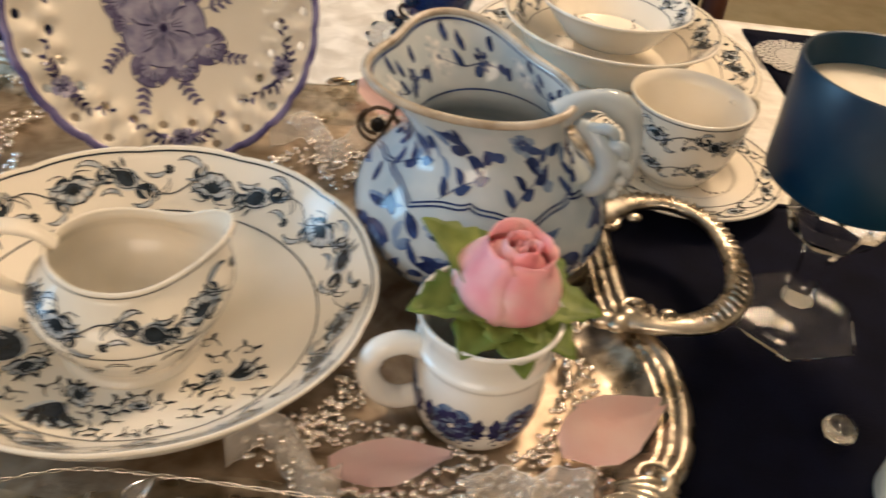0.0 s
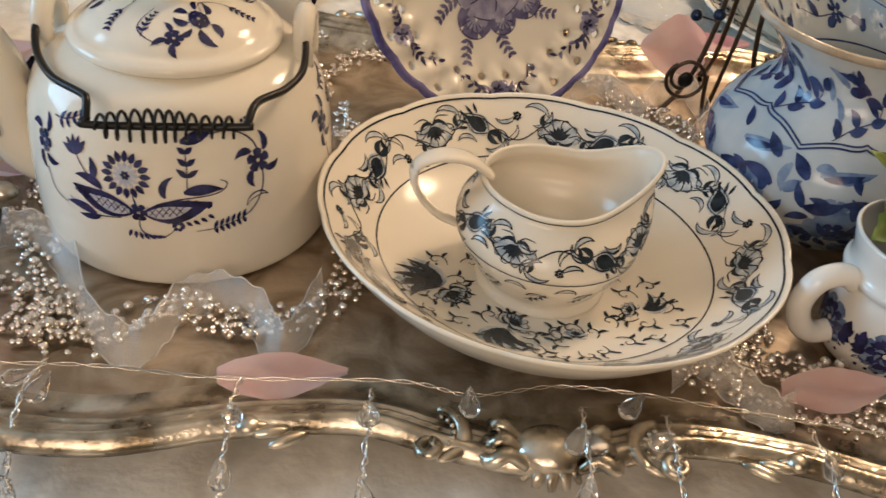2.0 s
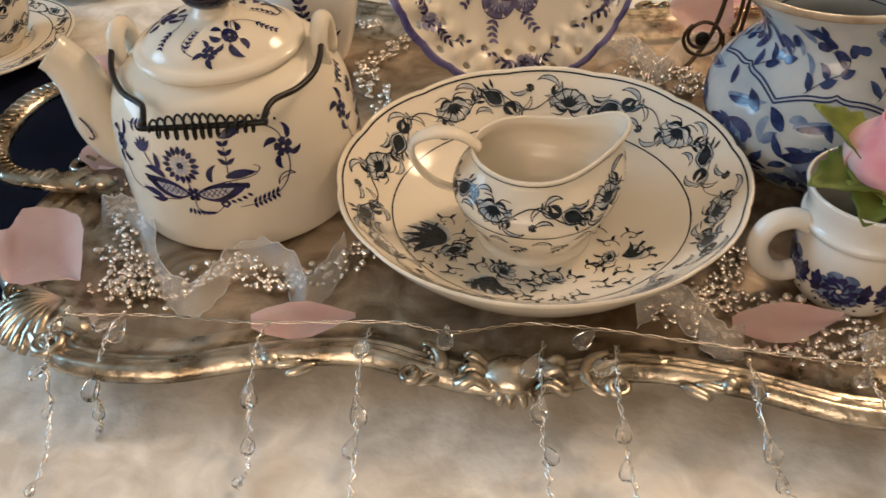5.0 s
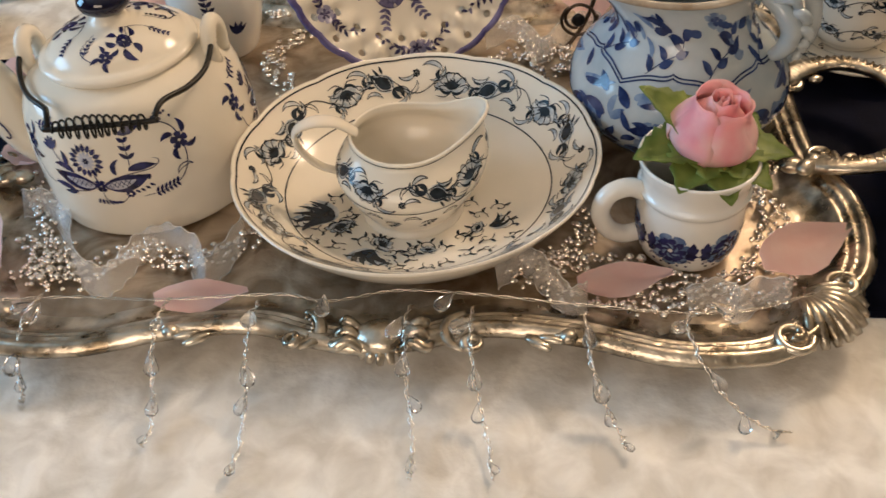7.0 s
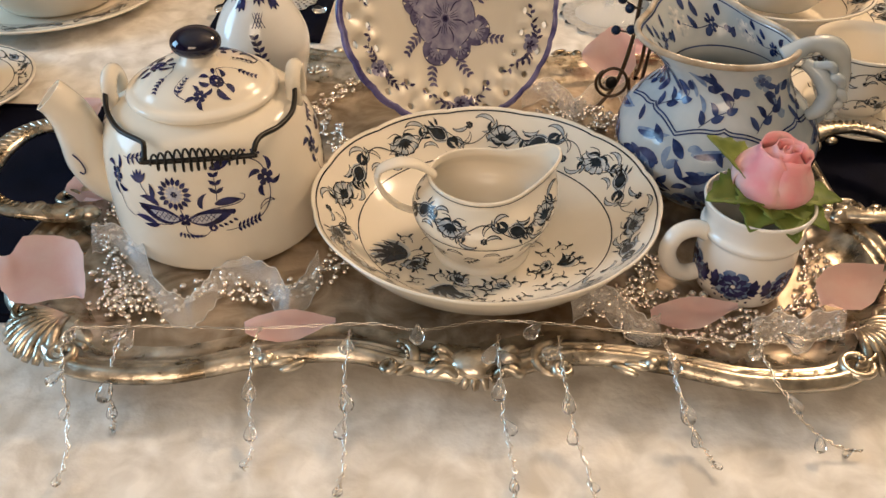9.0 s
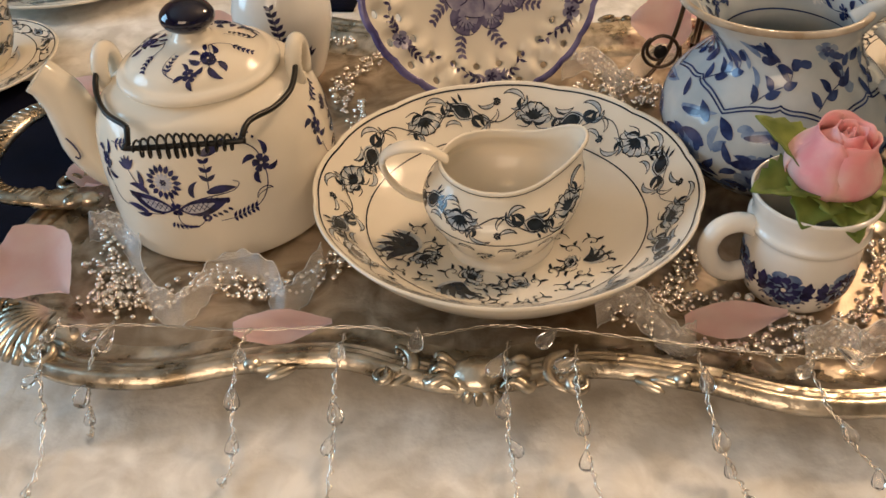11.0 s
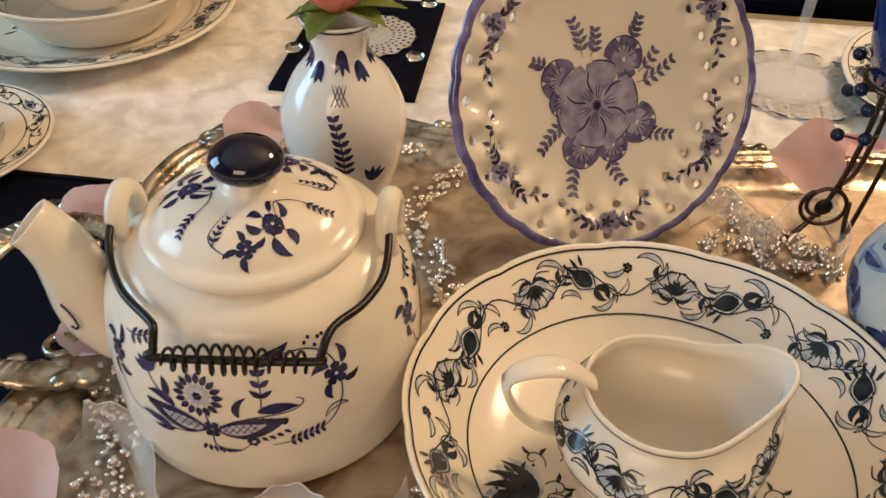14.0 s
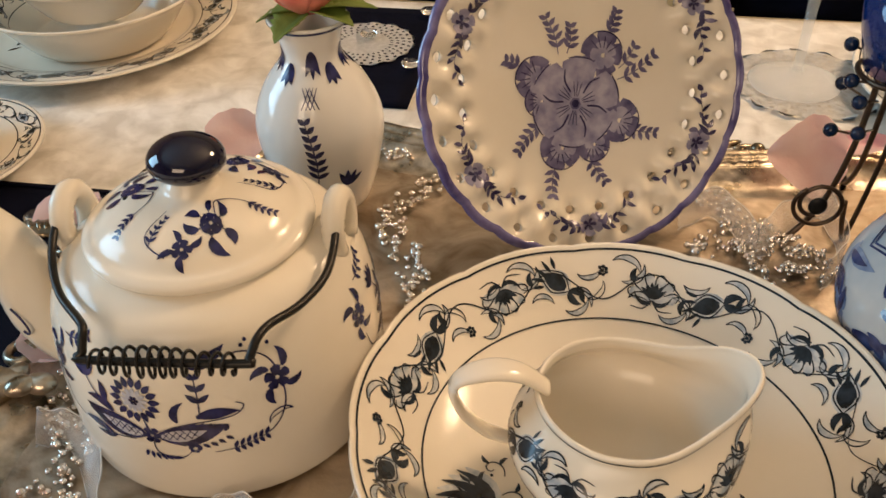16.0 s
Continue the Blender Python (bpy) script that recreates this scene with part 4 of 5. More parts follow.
for q, (s0, t0, a, big, leaves) in enumerate(((-0.050, -0.030, 2.7, 1.5, 5), (-0.020, -0.056, 4.3, 1.3, 4), (0.014, -0.060, 5.2, 0.8, 0), (0.046, -0.032, 0.3, 0.9, 3))):
    for b in range(leaves):
        turn = a + 0.42 * (b - 0.5 * (leaves - 1))
        ws.leaf(s0, t0, turn, 0.0150 * big, 0.0060 * big, 0.7)
        ln.leaf(s0, t0, turn + 0.14, 0.0150 * big, 0.0036 * big, 0.8)
    fan_flower(ln, ws, s0 - 0.005 * math.cos(a), t0 - 0.005 * math.sin(a), a + 2.6, 0.8 * big)
    for b, way, far in ((1.5, 1, 0.005), (-1.5, -1, 0.005), (0.9, -1, 0.006), (-0.8, 1, 0.006), (2.4, 1, 0.004), (-2.3, -1, 0.005), (1.3, -1, 0.013), (-1.3, 1, 0.014), (1.7, 1, 0.018), (-1.6, -1, 0.020)):
        tendril(ln, s0 + far * math.cos(a + b), t0 + far * math.sin(a + b), a + b + random.uniform(-0.4, 0.4), random.uniform(0.0026, 0.0036), way)
    for b in range(5):
        ln.dot(s0 + 0.017 * math.cos(a + 0.5 * b - 1.0), t0 + 0.017 * math.sin(a + 0.5 * b - 1.0), 0.0008)
ws.done("painted_wash", GREYWASH, bowl, "grey-blue wash of the centre spray")
ln.done("painted_spray", INKGREY, bowl, "blue-black printed flower spray")

# creamer
place = turned(CR_OUT, 0.041, 0.3, 1, boat_on)
ln, ws = Painted(place, 0.0003), Painted(place, 0.00018)
border(ln, ws, math.tau * 0.041, arc_at(CR_OUT, z=0.0335), arc_at(CR_OUT, z=0.0520), 12)
ring_line(ln, math.tau * 0.041, arc_at(CR_OUT, z=0.0315), 0.0007, 90)
ring_line(ln, math.tau * 0.041, arc_at(CR_OUT, z=0.0592), 0.0008, 90)
for q in range(11):
    s0 = math.tau * 0.041 * q / 11
    curl(ln, s0, arc_at(CR_OUT, z=0.0235), 0.2, 0.0042, 1)
    curl(ln, s0 + 0.010, arc_at(CR_OUT, z=0.0185), 3.0, 0.0036, -1)
    ln.sprig(s0 + 0.004, arc_at(CR_OUT, z=0.0150), 0.3, 0.012, 4, 0.0032, 0.5)
ws.done("painted_wash", GREYWASH, creamer)
ln.done("painted_border", INKGREY, creamer, "blue-black printed vine border")

# dishes of the place settings
for e, inn in settings:
    rim = inn[-1][0]
    place = turned(inn, rim * 0.88, 0.4, -1)
    ln, ws = Painted(place, 0.0003), Painted(place, 0.00018)
    units = max(9, round(math.tau * rim * 0.88 / 0.024))
    border(ln, ws, math.tau * rim * 0.88, arc_at(inn, r=rim * 0.78), arc_at(inn, r=rim * 0.955), units - units % 3 if (units - units % 3) % 2 == 0 else units - units % 3 + 3)
    ring_line(ln, math.tau * rim * 0.88, arc_at(inn, r=rim * 0.76), 0.0007)
    ring_line(ln, math.tau * rim * 0.88, arc_at(inn, r=rim * 0.975), 0.0008)
    for q in range(4):
        a = q * 1.57
        for b in range(5):
            ln.leaf(rim * 0.88 * (a + 0.1 * b), arc_at(inn, r=rim * (0.3 + 0.07 * b)), 0.6 + b, rim * 0.09, rim * 0.03)
    ws.done("painted_wash", GREYWASH, e)
    ln.done("painted_border", INKGREY, e, "blue-black printed vine border")
place = turned(CUP_OUT, 0.043, 0.0)
ln, ws = Painted(place, 0.0003), Painted(place, 0.00018)
border(ln, ws, math.tau * 0.043, arc_at(CUP_OUT, z=0.038), arc_at(CUP_OUT, z=0.056), 12)
border(ln, ws, math.tau * 0.043, arc_at(CUP_OUT, z=0.014), arc_at(CUP_OUT, z=0.030), 12)
ring_line(ln, math.tau * 0.043, arc_at(CUP_OUT, z=0.0600), 0.0009, 90)
ws.done("painted_wash", GREYWASH, cup)
ln.done("painted_border", INKGREY, cup, "blue-black printed vine border")

left_cup = copy_thing(cup, pose(-0.572, 0.506, 0.0105, 0, 0, 150))

# teapot body: one onion-flower spray in front, repeated on the other sides
for turn in (-1.60, 0.51, 2.56):
    place = turned(POT_OUT, 0.0725, turn)
    ink, wash, net = Painted(place, 0.0003), Painted(place, 0.0002), Painted(place, 0.0005)
    zb = arc_at(POT_OUT, z=0.0425)
    for sd, ang in ((-1, math.pi - 0.16), (1, 0.10)):
        ink.leaf(0.003 * sd, zb, ang, 0.029, 0.0115, 0.15 * sd, 10)
        wash.lift = 0.0004
        wash.leaf(0.004 * sd, zb, ang, 0.019, 0.0064, 0.15 * sd)
        net.lift = 0.0005
        for q in range(5):
            f = 0.006 + 0.003 * q
            x, y = f * math.cos(ang), zb + f * math.sin(ang)
            net.line([(x - 0.002, y - 0.0025), (x + 0.002, y + 0.0025)], 0.0005, 2)
            net.line([(x - 0.002, y + 0.0025), (x + 0.002, y - 0.0025)], 0.0005, 2)
        for q in range(1, 9):
            f = 0.003 + 0.0032 * q
            for e2 in (-1, 1):
                ink.leaf(sd * f + 0.001, zb + 0.1 * sd * f * math.tan(0.1) + e2 * 0.0045 * math.sin(math.pi * q / 9) + (0.0 if sd > 0 else 0.16 * f), ang + e2 * 0.8, 0.0035, 0.0018)
    ink.flower(0.0, zb, 0.0045, 6)
    c = (-0.0045, zb + 0.0175)
    for q in range(16):
        a = math.tau * q / 16
        ink.leaf(c[0] + 0.0062 * math.cos(a), c[1] + 0.0062 * math.sin(a), a, 0.0050, 0.0030)
    for q in range(12):
        a = math.tau * q / 12
        ink.line([(c[0] + 0.0030 * math.cos(a), c[1] + 0.0030 * math.sin(a)), (c[0] + 0.0062 * math.cos(a), c[1] + 0.0062 * math.sin(a))], 0.0005, 2)
    wash.flower(c[0], c[1], 0.0058, 12)
    net.flower(c[0], c[1], 0.0022, 6)
    ink.line([(0, zb), (-0.002, zb + 0.008)], 0.0009)
    # leaning buds and sprigs
    for q in (-0.9, -0.45, 0, 0.45, 0.9):
        ink.leaf(-0.0285, zb + 0.0215, 1.9 + q, 0.0085, 0.0032)
    ink.line([(-0.0285, zb + 0.0215), (-0.024, zb + 0.015), (-0.012, zb + 0.004)], 0.0007)
    ink.leaf(-0.016, zb + 0.0085, 2.6, 0.014, 0.0046, 0.6)
    ink.leaf(-0.020, zb + 0.0125, 1.5, 0.010, 0.0040, 0.4)
    ink.sprig(0.0215, zb + 0.0125, 1.50, 0.016, 3, 0.0062, 0.1)
    ink.leaf(0.020, zb + 0.0105, 0.12, 0.017, 0.0054, -0.2)
    ink.line([(0.004, zb + 0.002), (0.016, zb + 0.007), (0.034, zb + 0.009), (0.039, zb + 0.013), (0.036, zb + 0.0155)], 0.0006)
    ink.leaf(0.012, zb + 0.008, 1.7, 0.011, 0.0034, -1.0)
    ink.line([(0.032, zb + 0.036), (0.044, zb + 0.036), (0.053, zb + 0.030), (0.056, zb + 0.018), (0.055, zb + 0.006), (0.048, zb - 0.004), (0.034, zb - 0.0085), (0.024, zb - 0.0095)], 0.0007)
    ink.leaf(0.020, zb + 0.0335, 0.25, 0.018, 0.0055, 0.3)
    ink.flower(0.0545, zb + 0.0205, 0.0056, 5, 0.3)
    for a, l in ((0.7, 0.012), (2.4, 0.011), (3.8, 0.011), (5.6, 0.010)):
        ink.leaf(0.0545 + 0.004 * math.cos(a), zb + 0.0205 + 0.0065 * math.sin(a), a + 0.5, 0.75 * l, 0.0036, 0.9)
    for q in range(6):
        ink.dot(0.0435 + 0.0022 * q, zb + 0.0385 + 0.0022 * math.sin(q * 2.2), 0.0009)
        ink.leaf(0.032 + 0.0026 * q, zb - 0.0085 + 0.0006 * q, 1.2, 0.0042, 0.0018)
        ink.leaf(0.032 + 0.0026 * q, zb - 0.0085 + 0.0006 * q, -1.2, 0.0038, 0.0018)
    curl(ink, 0.053, zb + 0.000, 0.5, 0.0045, 1)
    # spray under the leaves, and a bud at the far end
    ink.line([(0.0, zb - 0.003), (0.001, zb - 0.010), (0.010, zb - 0.012), (0.016, zb - 0.007)], 0.0006)
    for q in range(7):
        ink.dot(0.0165 + 0.0018 * math.cos(q), zb - 0.0065 + 0.0018 * math.sin(q), 0.0010)
        ink.leaf(-0.004 + 0.0018 * q, zb - 0.0095 - 0.0004 * q, -1.9 + 0.3 * q, 0.0042, 0.0017)
    ink.line([(-0.008, zb - 0.004), (-0.022, zb - 0.0055), (-0.034, zb - 0.001)], 0.0006)
    ink.leaf(-0.020, zb - 0.0052, 2.9, 0.016, 0.0046, 0.3)
    ink.leaf(-0.018, zb - 0.0056, 3.5, 0.012, 0.0034, -0.3)
    ink.flower(-0.050, zb + 0.0200, 0.0055, 5)
    for a in (0.9, 2.3, 4.2, 5.2):
        ink.leaf(-0.050 + 0.004 * math.cos(a), zb + 0.020 + 0.0065 * math.sin(a), a + 0.5, 0.0085, 0.0036, 0.8)
    ink.line([(-0.048, zb + 0.008), (-0.044, zb - 0.002), (-0.036, zb - 0.005)], 0.0006)
    ink.sprig(-0.044, zb + 0.034, 0.1, 0.016, 4, 0.0048, 0.4)
    wash.done("painted_wash", PALEWASH, teapot)
    net.done("painted_net", INK, teapot)
    ink.done("painted_spray", INK, teapot, "dark cobalt onion-flower spray")

# teapot lid
for turn in (-0.92, 1.17, 3.27):
    place = turned(LID_OUT, 0.034, turn)
    ink = Painted(place, 0.0003)
    tc = arc_at(LID_OUT, r=0.0255)
    for q, ln in enumerate((0.0105, 0.0080, 0.0095, 0.0085, 0.0100, 0.0075)):
        a = 0.25 + math.tau * q / 6
        ink.line([(0.004 * math.cos(a), tc + 0.004 * math.sin(a)), (0.0075 * math.cos(a), tc + 0.0075 * math.sin(a))], 0.0006, 2)
        ink.leaf(0.0068 * math.cos(a), tc + 0.0068 * math.sin(a), a + 0.35 * (-1) ** q, ln, 0.0042, 0.7 * (-1) ** q)
    ink.flower(0, tc, 0.0056, 5)
    for q in range(5):
        a = math.tau * (q + 0.5) / 5
        ink.dot(0.0048 * math.cos(a), tc + 0.0048 * math.sin(a), 0.0011)
    ink.line([(0.004, tc + 0.003), (0.010, tc + 0.010), (0.022, tc + 0.006), (0.026, tc - 0.006)], 0.0006)
    ink.sprig(0.0245, tc + 0.002, -1.5, 0.013, 5, 0.0036, 0.3)
    ink.flower(-0.014, tc - 0.0095, 0.0042, 5)
    for a in (0.3, 1.9, 3.4, 4.6):
        ink.leaf(-0.014 + 0.003 * math.cos(a), tc - 0.0095 + 0.003 * math.sin(a), a, 0.0066, 0.0028, 0.6)
    ink.line([(-0.020, tc - 0.013), (-0.031, tc - 0.006), (-0.029, tc + 0.008)], 0.0006)
    ink.sprig(-0.0275, tc - 0.010, 1.6, 0.014, 5, 0.0034, -0.3)
    ink.done("painted_spray", INK, lid, "cobalt star flower and tendrils")

bm = bmesh.new()
ball(bm, (-0.026, -0.008, 0.1098), 0.0016, (1, 1, 0.35), 2)
part("vent", bm, IRON, lid, "small steam vent hole")

# mug
place = turned(MUG_OUT, 0.0303, -2.0)
ink, wash = Painted(place, 0.0003), Painted(place, 0.0002)
for q in range(6):
    s0, t0 = q * math.tau * 0.0303 / 6, arc_at(MUG_OUT, z=0.0195)
    wash.flower(s0, t0, 0.0120, 7, 0.2, 1.2)
    ink.flower(s0, t0, 0.0088, 8)
    for b in range(10):
        a = math.tau * b / 10
        ink.leaf(s0 + 0.0055 * math.cos(a), t0 + 0.0055 * math.sin(a), a + 0.5, 0.0042, 0.0026)
    for sd in (-1, 1):
        for a, l in ((1.1, 0.0085), (0.5, 0.0070), (-0.6, 0.0065), (-1.1, 0.0070)):
            ink.leaf(s0 + sd * 0.0098, t0, a if sd > 0 else math.pi - a, l, 0.0048, 0.4 * sd)
    for b in range(5):
        ink.dot(s0 - 0.010 + 0.005 * b, t0 - 0.0115, 0.0010)
        curl(ink, s0 - 0.010 + 0.005 * b, t0 - 0.009, 0.5, 0.0022, 1)
top_wash = Painted(place, 0.0005)
for q in range(6):
    s0, t0 = q * math.tau * 0.0303 / 6, arc_at(MUG_OUT, z=0.0195)
    for b in range(6):
        a = math.tau * b / 6
        top_wash.leaf(s0 + 0.0022 * math.cos(a), t0 + 0.0022 * math.sin(a), a + 0.9, 0.0042, 0.0016, 0.8)
top_wash.done("painted_highlight", BLUEWASH, mug)
wash.done("painted_wash", BLUEWASH, mug)
ink.done("painted_pattern", INK, mug, "dark blue painted roses and leaves")

# jug, outside and inside of the mouth
random.seed(11)
place = turned(JUG_OUT, 0.0670, -2.2, 1, mouth_on)
ink, wash = Painted(place, 0.0004), Painted(place, 0.00025)
C = math.tau * 0.0670
tl = arc_at(JUG_OUT, z=0.0635)
for dt in (0.0, 0.0024):
    wave = []
    for i in range(361):
        v = 1 - abs(2 * ((6 * i / 360 + 0.1) % 1.0) - 1)
        wave.append((C * i / 360, tl + dt + 0.0075 * math.sin(0.5 * math.pi * min(1.0, 1.5 * v)) + 0.0028 * v ** 8))
    ink.band(wave, [0.0011] * 361)
for q in range(9):
    s0 = C * (q + 0.5) / 9
    wash.flower(s0, arc_at(JUG_OUT, z=0.030), 0.013, 6, q, 1.1)
    ink.flower(s0 + 0.002, arc_at(JUG_OUT, z=0.030), 0.0060, 5, q * 0.7)
    for b in range(7):
        a = b * 0.9 + q
        ink.leaf(s0 + 0.013 * math.cos(a), arc_at(JUG_OUT, z=0.030) + 0.012 * math.sin(a), a + 0.8, 0.0125, 0.0056, 0.4)
    wash.leaf(s0 - 0.014, tl - 0.008, 0.15, 0.028, 0.0070, 0.2)
    ink.leaf(s0 - 0.012, tl - 0.009, 0.2, 0.020, 0.0042, 0.2)
    # neck sprays
    tn = tl + 0.010
    ink.line([(s0 - 0.016, tn), (s0 - 0.006, tn + 0.009), (s0 + 0.008, tn + 0.016), (s0 + 0.016, tn + 0.027)], 0.0008)
    for b, (ds, dt, a) in enumerate(((-0.014, 0.002, 2.0), (-0.008, 0.007, 0.2), (-0.004, 0.010, 2.2), (0.004, 0.014, 0.1), (0.008, 0.017, 2.1), (0.014, 0.024, 0.6), (0.013, 0.022, 2.6))):
        ink.leaf(s0 + ds, tn + dt, a, 0.0115, 0.0058, 0.3)
    if q % 3 == 1:
        wash.flower(s0 + 0.006, tn + 0.036, 0.0095, 6, 0.4, 1.1)
        ink.flower(s0 + 0.006, tn + 0.036, 0.0050, 5)
    else:
        ink.leaf(s0 + 0.004, tn + 0.036, 1.2, 0.010, 0.005)
for q in range(210):
    s0, z0 = random.uniform(0, C), random.uniform(0.006, 0.106)
    t0, a = arc_at(JUG_OUT, z=z0), random.uniform(0, 6.3)
    if abs(z0 - 0.069) < 0.008:
        continue
    (ink if q % 2 else wash).leaf(s0, t0, a, random.uniform(0.009, 0.017), random.uniform(0.0045, 0.0080), random.uniform(-0.6, 0.6))
for q in range(16):
    s0 = C * (q + 0.3 * (q % 2)) / 16
    wash.leaf(s0, arc_at(JUG_OUT, z=0.016 + 0.006 * (q % 3)), 0.6 + 0.9 * (q % 4), 0.024, 0.013, 0.5)
    ink.leaf(s0 + 0.008, arc_at(JUG_OUT, z=0.040 + 0.004 * (q % 2)), 0.2 + 2.6 * (q % 2), 0.019, 0.0075, 0.4)
    ink.leaf(s0 + 0.004, arc_at(JUG_OUT, z=0.022 + 0.005 * (q % 2)), 1.9 * (q % 3), 0.015, 0.0068, -0.4)
for q in range(10):
    s0, t0 = C * q / 10, arc_at(JUG_OUT, z=0.012)
    wash.flower(s0, t0, 0.010, 6, q, 1.2)
    wash.flower(s0 + C / 20, arc_at(JUG_OUT, z=0.040), 0.009, 6, q, 1.2)
wash.done("painted_wash", BLUEWASH, jug, "soft blue painted wash of the flowers")
ink.done("painted_pattern", INKBLUE, jug, "deep blue painted leaves and double scalloped line")
inner = list(reversed(JUG_IN))
place = turned(inner, 0.050, 0.0, -1, mouth_on)
ink, wash = Painted(place, 0.0004), Painted(place, 0.00025)
top = sum(math.hypot(b[0] - a[0], b[1] - a[1]) for a, b in zip(inner, inner[1:]))
low = top - 0.029
ring_line(ink, math.tau * 0.050, top - 0.0025, 0.0010)
ring_line(ink, math.tau * 0.050, low - 0.002, 0.0010)
for q in range(5):
    s0 = math.tau * 0.050 * (q + 0.35) / 5
    wash.flower(s0 + 0.020, low + 0.013, 0.0090, 9, 0.1, 0.9)
    ink.dot(s0 + 0.020, low + 0.013, 0.0014)
    ink.flower(s0 - 0.010, low + 0.011, 0.0052, 6, 0.3, 0.8)
    for ds, dt, a in ((0.000, 0.014, 1.4), (0.004, 0.008, 0.9), (-0.002, 0.004, 2.6), (-0.018, 0.016, 1.9), (-0.020, 0.009, 3.0), (0.009, 0.018, 1.7), (-0.026, 0.005, 2.0)):
        ink.leaf(s0 + ds, low + dt, a, 0.0085, 0.0048, 0.3)
    ink.line([(s0 - 0.028, low + 0.008), (s0 - 0.012, low + 0.010), (s0 + 0.004, low + 0.008), (s0 + 0.018, low + 0.012)], 0.0006)
wash.done("painted_wash", GREYWASH, jug)
ink.done("painted_pattern", INKBLUE, jug, "blue painted flowers inside the mouth")

# display plate


def on_plate(s, t):
    r, a = math.hypot(s, t), math.atan2(t, s)
    k = max(i for i in range(len(PL_IN) - 1) if PL_IN[i][0] <= min(r, 0.0899))
    f = (r - PL_IN[k][0]) / (PL_IN[k + 1][0] - PL_IN[k][0])
    z = PL_IN[k][1] + f * (PL_IN[k + 1][1] - PL_IN[k][1])
    rr, zz, dx, dy = pressed(a, 0, r, z)
    return (s, t, zz), (0, 0, 1)


ink, lil, dark = Painted(on_plate, 0.0008), Painted(on_plate, 0.0006), Painted(on_plate, 0.0004)
for fx, fy, fr, a in ((0.010, 0.028, 0.0125, 1.2), (-0.028, 0.018, 0.0120, 2.6), (-0.026, 0.006, 0.0090, 3.3), (0.019, -0.008, 0.0125, 5.8), (-0.015, -0.020, 0.0125, 4.3), (0.004, -0.020, 0.0100, 5.0)):
    fx, fy = fx + 0.003, fy - 0.012
    dark.flower(fx, fy, fr, 5, a, 1.2)
    lil.flower(fx + 0.001, fy - 0.0005, 0.62 * fr, 5, a + 0.5, 1.1)
    for b in (-0.9, -0.45, 0, 0.45, 0.9):
        ink.line([(fx + 0.3 * fr * math.cos(a + b), fy + 0.3 * fr * math.sin(a + b)), (fx + 0.8 * fr * math.cos(a + b + 0.1), fy + 0.8 * fr * math.sin(a + b + 0.1))], 0.0006, 3)
    ink.line([(fx + fr * math.cos(a + b), fy + fr * math.sin(a + b)) for b in (-1.0, -0.6, -0.2, 0.2, 0.6, 1.0)], 0.0008, 3)
random.seed(21)
CXF, CYF = -0.003, -0.009
for q in range(6):
    a = 0.35 + math.tau * q / 6 + random.uniform(-0.08, 0.08)
    ln_p = random.uniform(0.0205, 0.0245)
    lil.petal(CXF + 0.003 * math.cos(a), CYF + 0.003 * math.sin(a), a, ln_p, 0.0200)
    for b in (-0.22, 0.0, 0.20):
        ink.line([(CXF + 0.004 * math.cos(a + b), CYF + 0.004 * math.sin(a + b)), (CXF + 0.012 * math.cos(a + b), CYF + 0.012 * math.sin(a + b))], 0.0005, 3)
    m2 = a + math.pi / 6
    ink.line([(CXF + 0.007 * math.cos(m2), CYF + 0.007 * math.sin(m2)), (CXF + 0.014 * math.cos(m2 + 0.05), CYF + 0.014 * math.sin(m2 + 0.05)), (CXF + 0.0195 * math.cos(m2 - 0.1), CYF + 0.0195 * math.sin(m2 - 0.1))], 0.0011, 4)
    ink.line([(CXF + (ln_p + 0.0025) * math.cos(a + b), CYF + (ln_p + 0.0025) * math.sin(a + b)) for b in (-0.28, -0.1, 0.1, 0.28)], 0.0008, 3)
dark.dot(CXF, CYF, 0.0042)
ink.dot(CXF, CYF, 0.0022)
for sx, sy, a, ln_s, n in ((-0.015, 0.030, 1.75, 0.020, 5), (-0.010, 0.030, 1.25, 0.014, 4), (0.013, 0.038, 0.95, 0.013, 4), (0.019, 0.014, 0.35, 0.024, 5), (0.020, 0.020, 0.7, 0.014, 3), (-0.025, -0.006, 3.75, 0.020, 5), (-0.018, -0.029, 4.35, 0.017, 4), (0.002, -0.026, 5.05, 0.017, 4), (0.024, -0.012, 5.85, 0.017, 4), (-0.036, 0.024, 2.5, 0.009, 3)):
    dark.sprig(sx + 0.003, sy - 0.012, a, ln_s, n, 0.0062, 0.3)
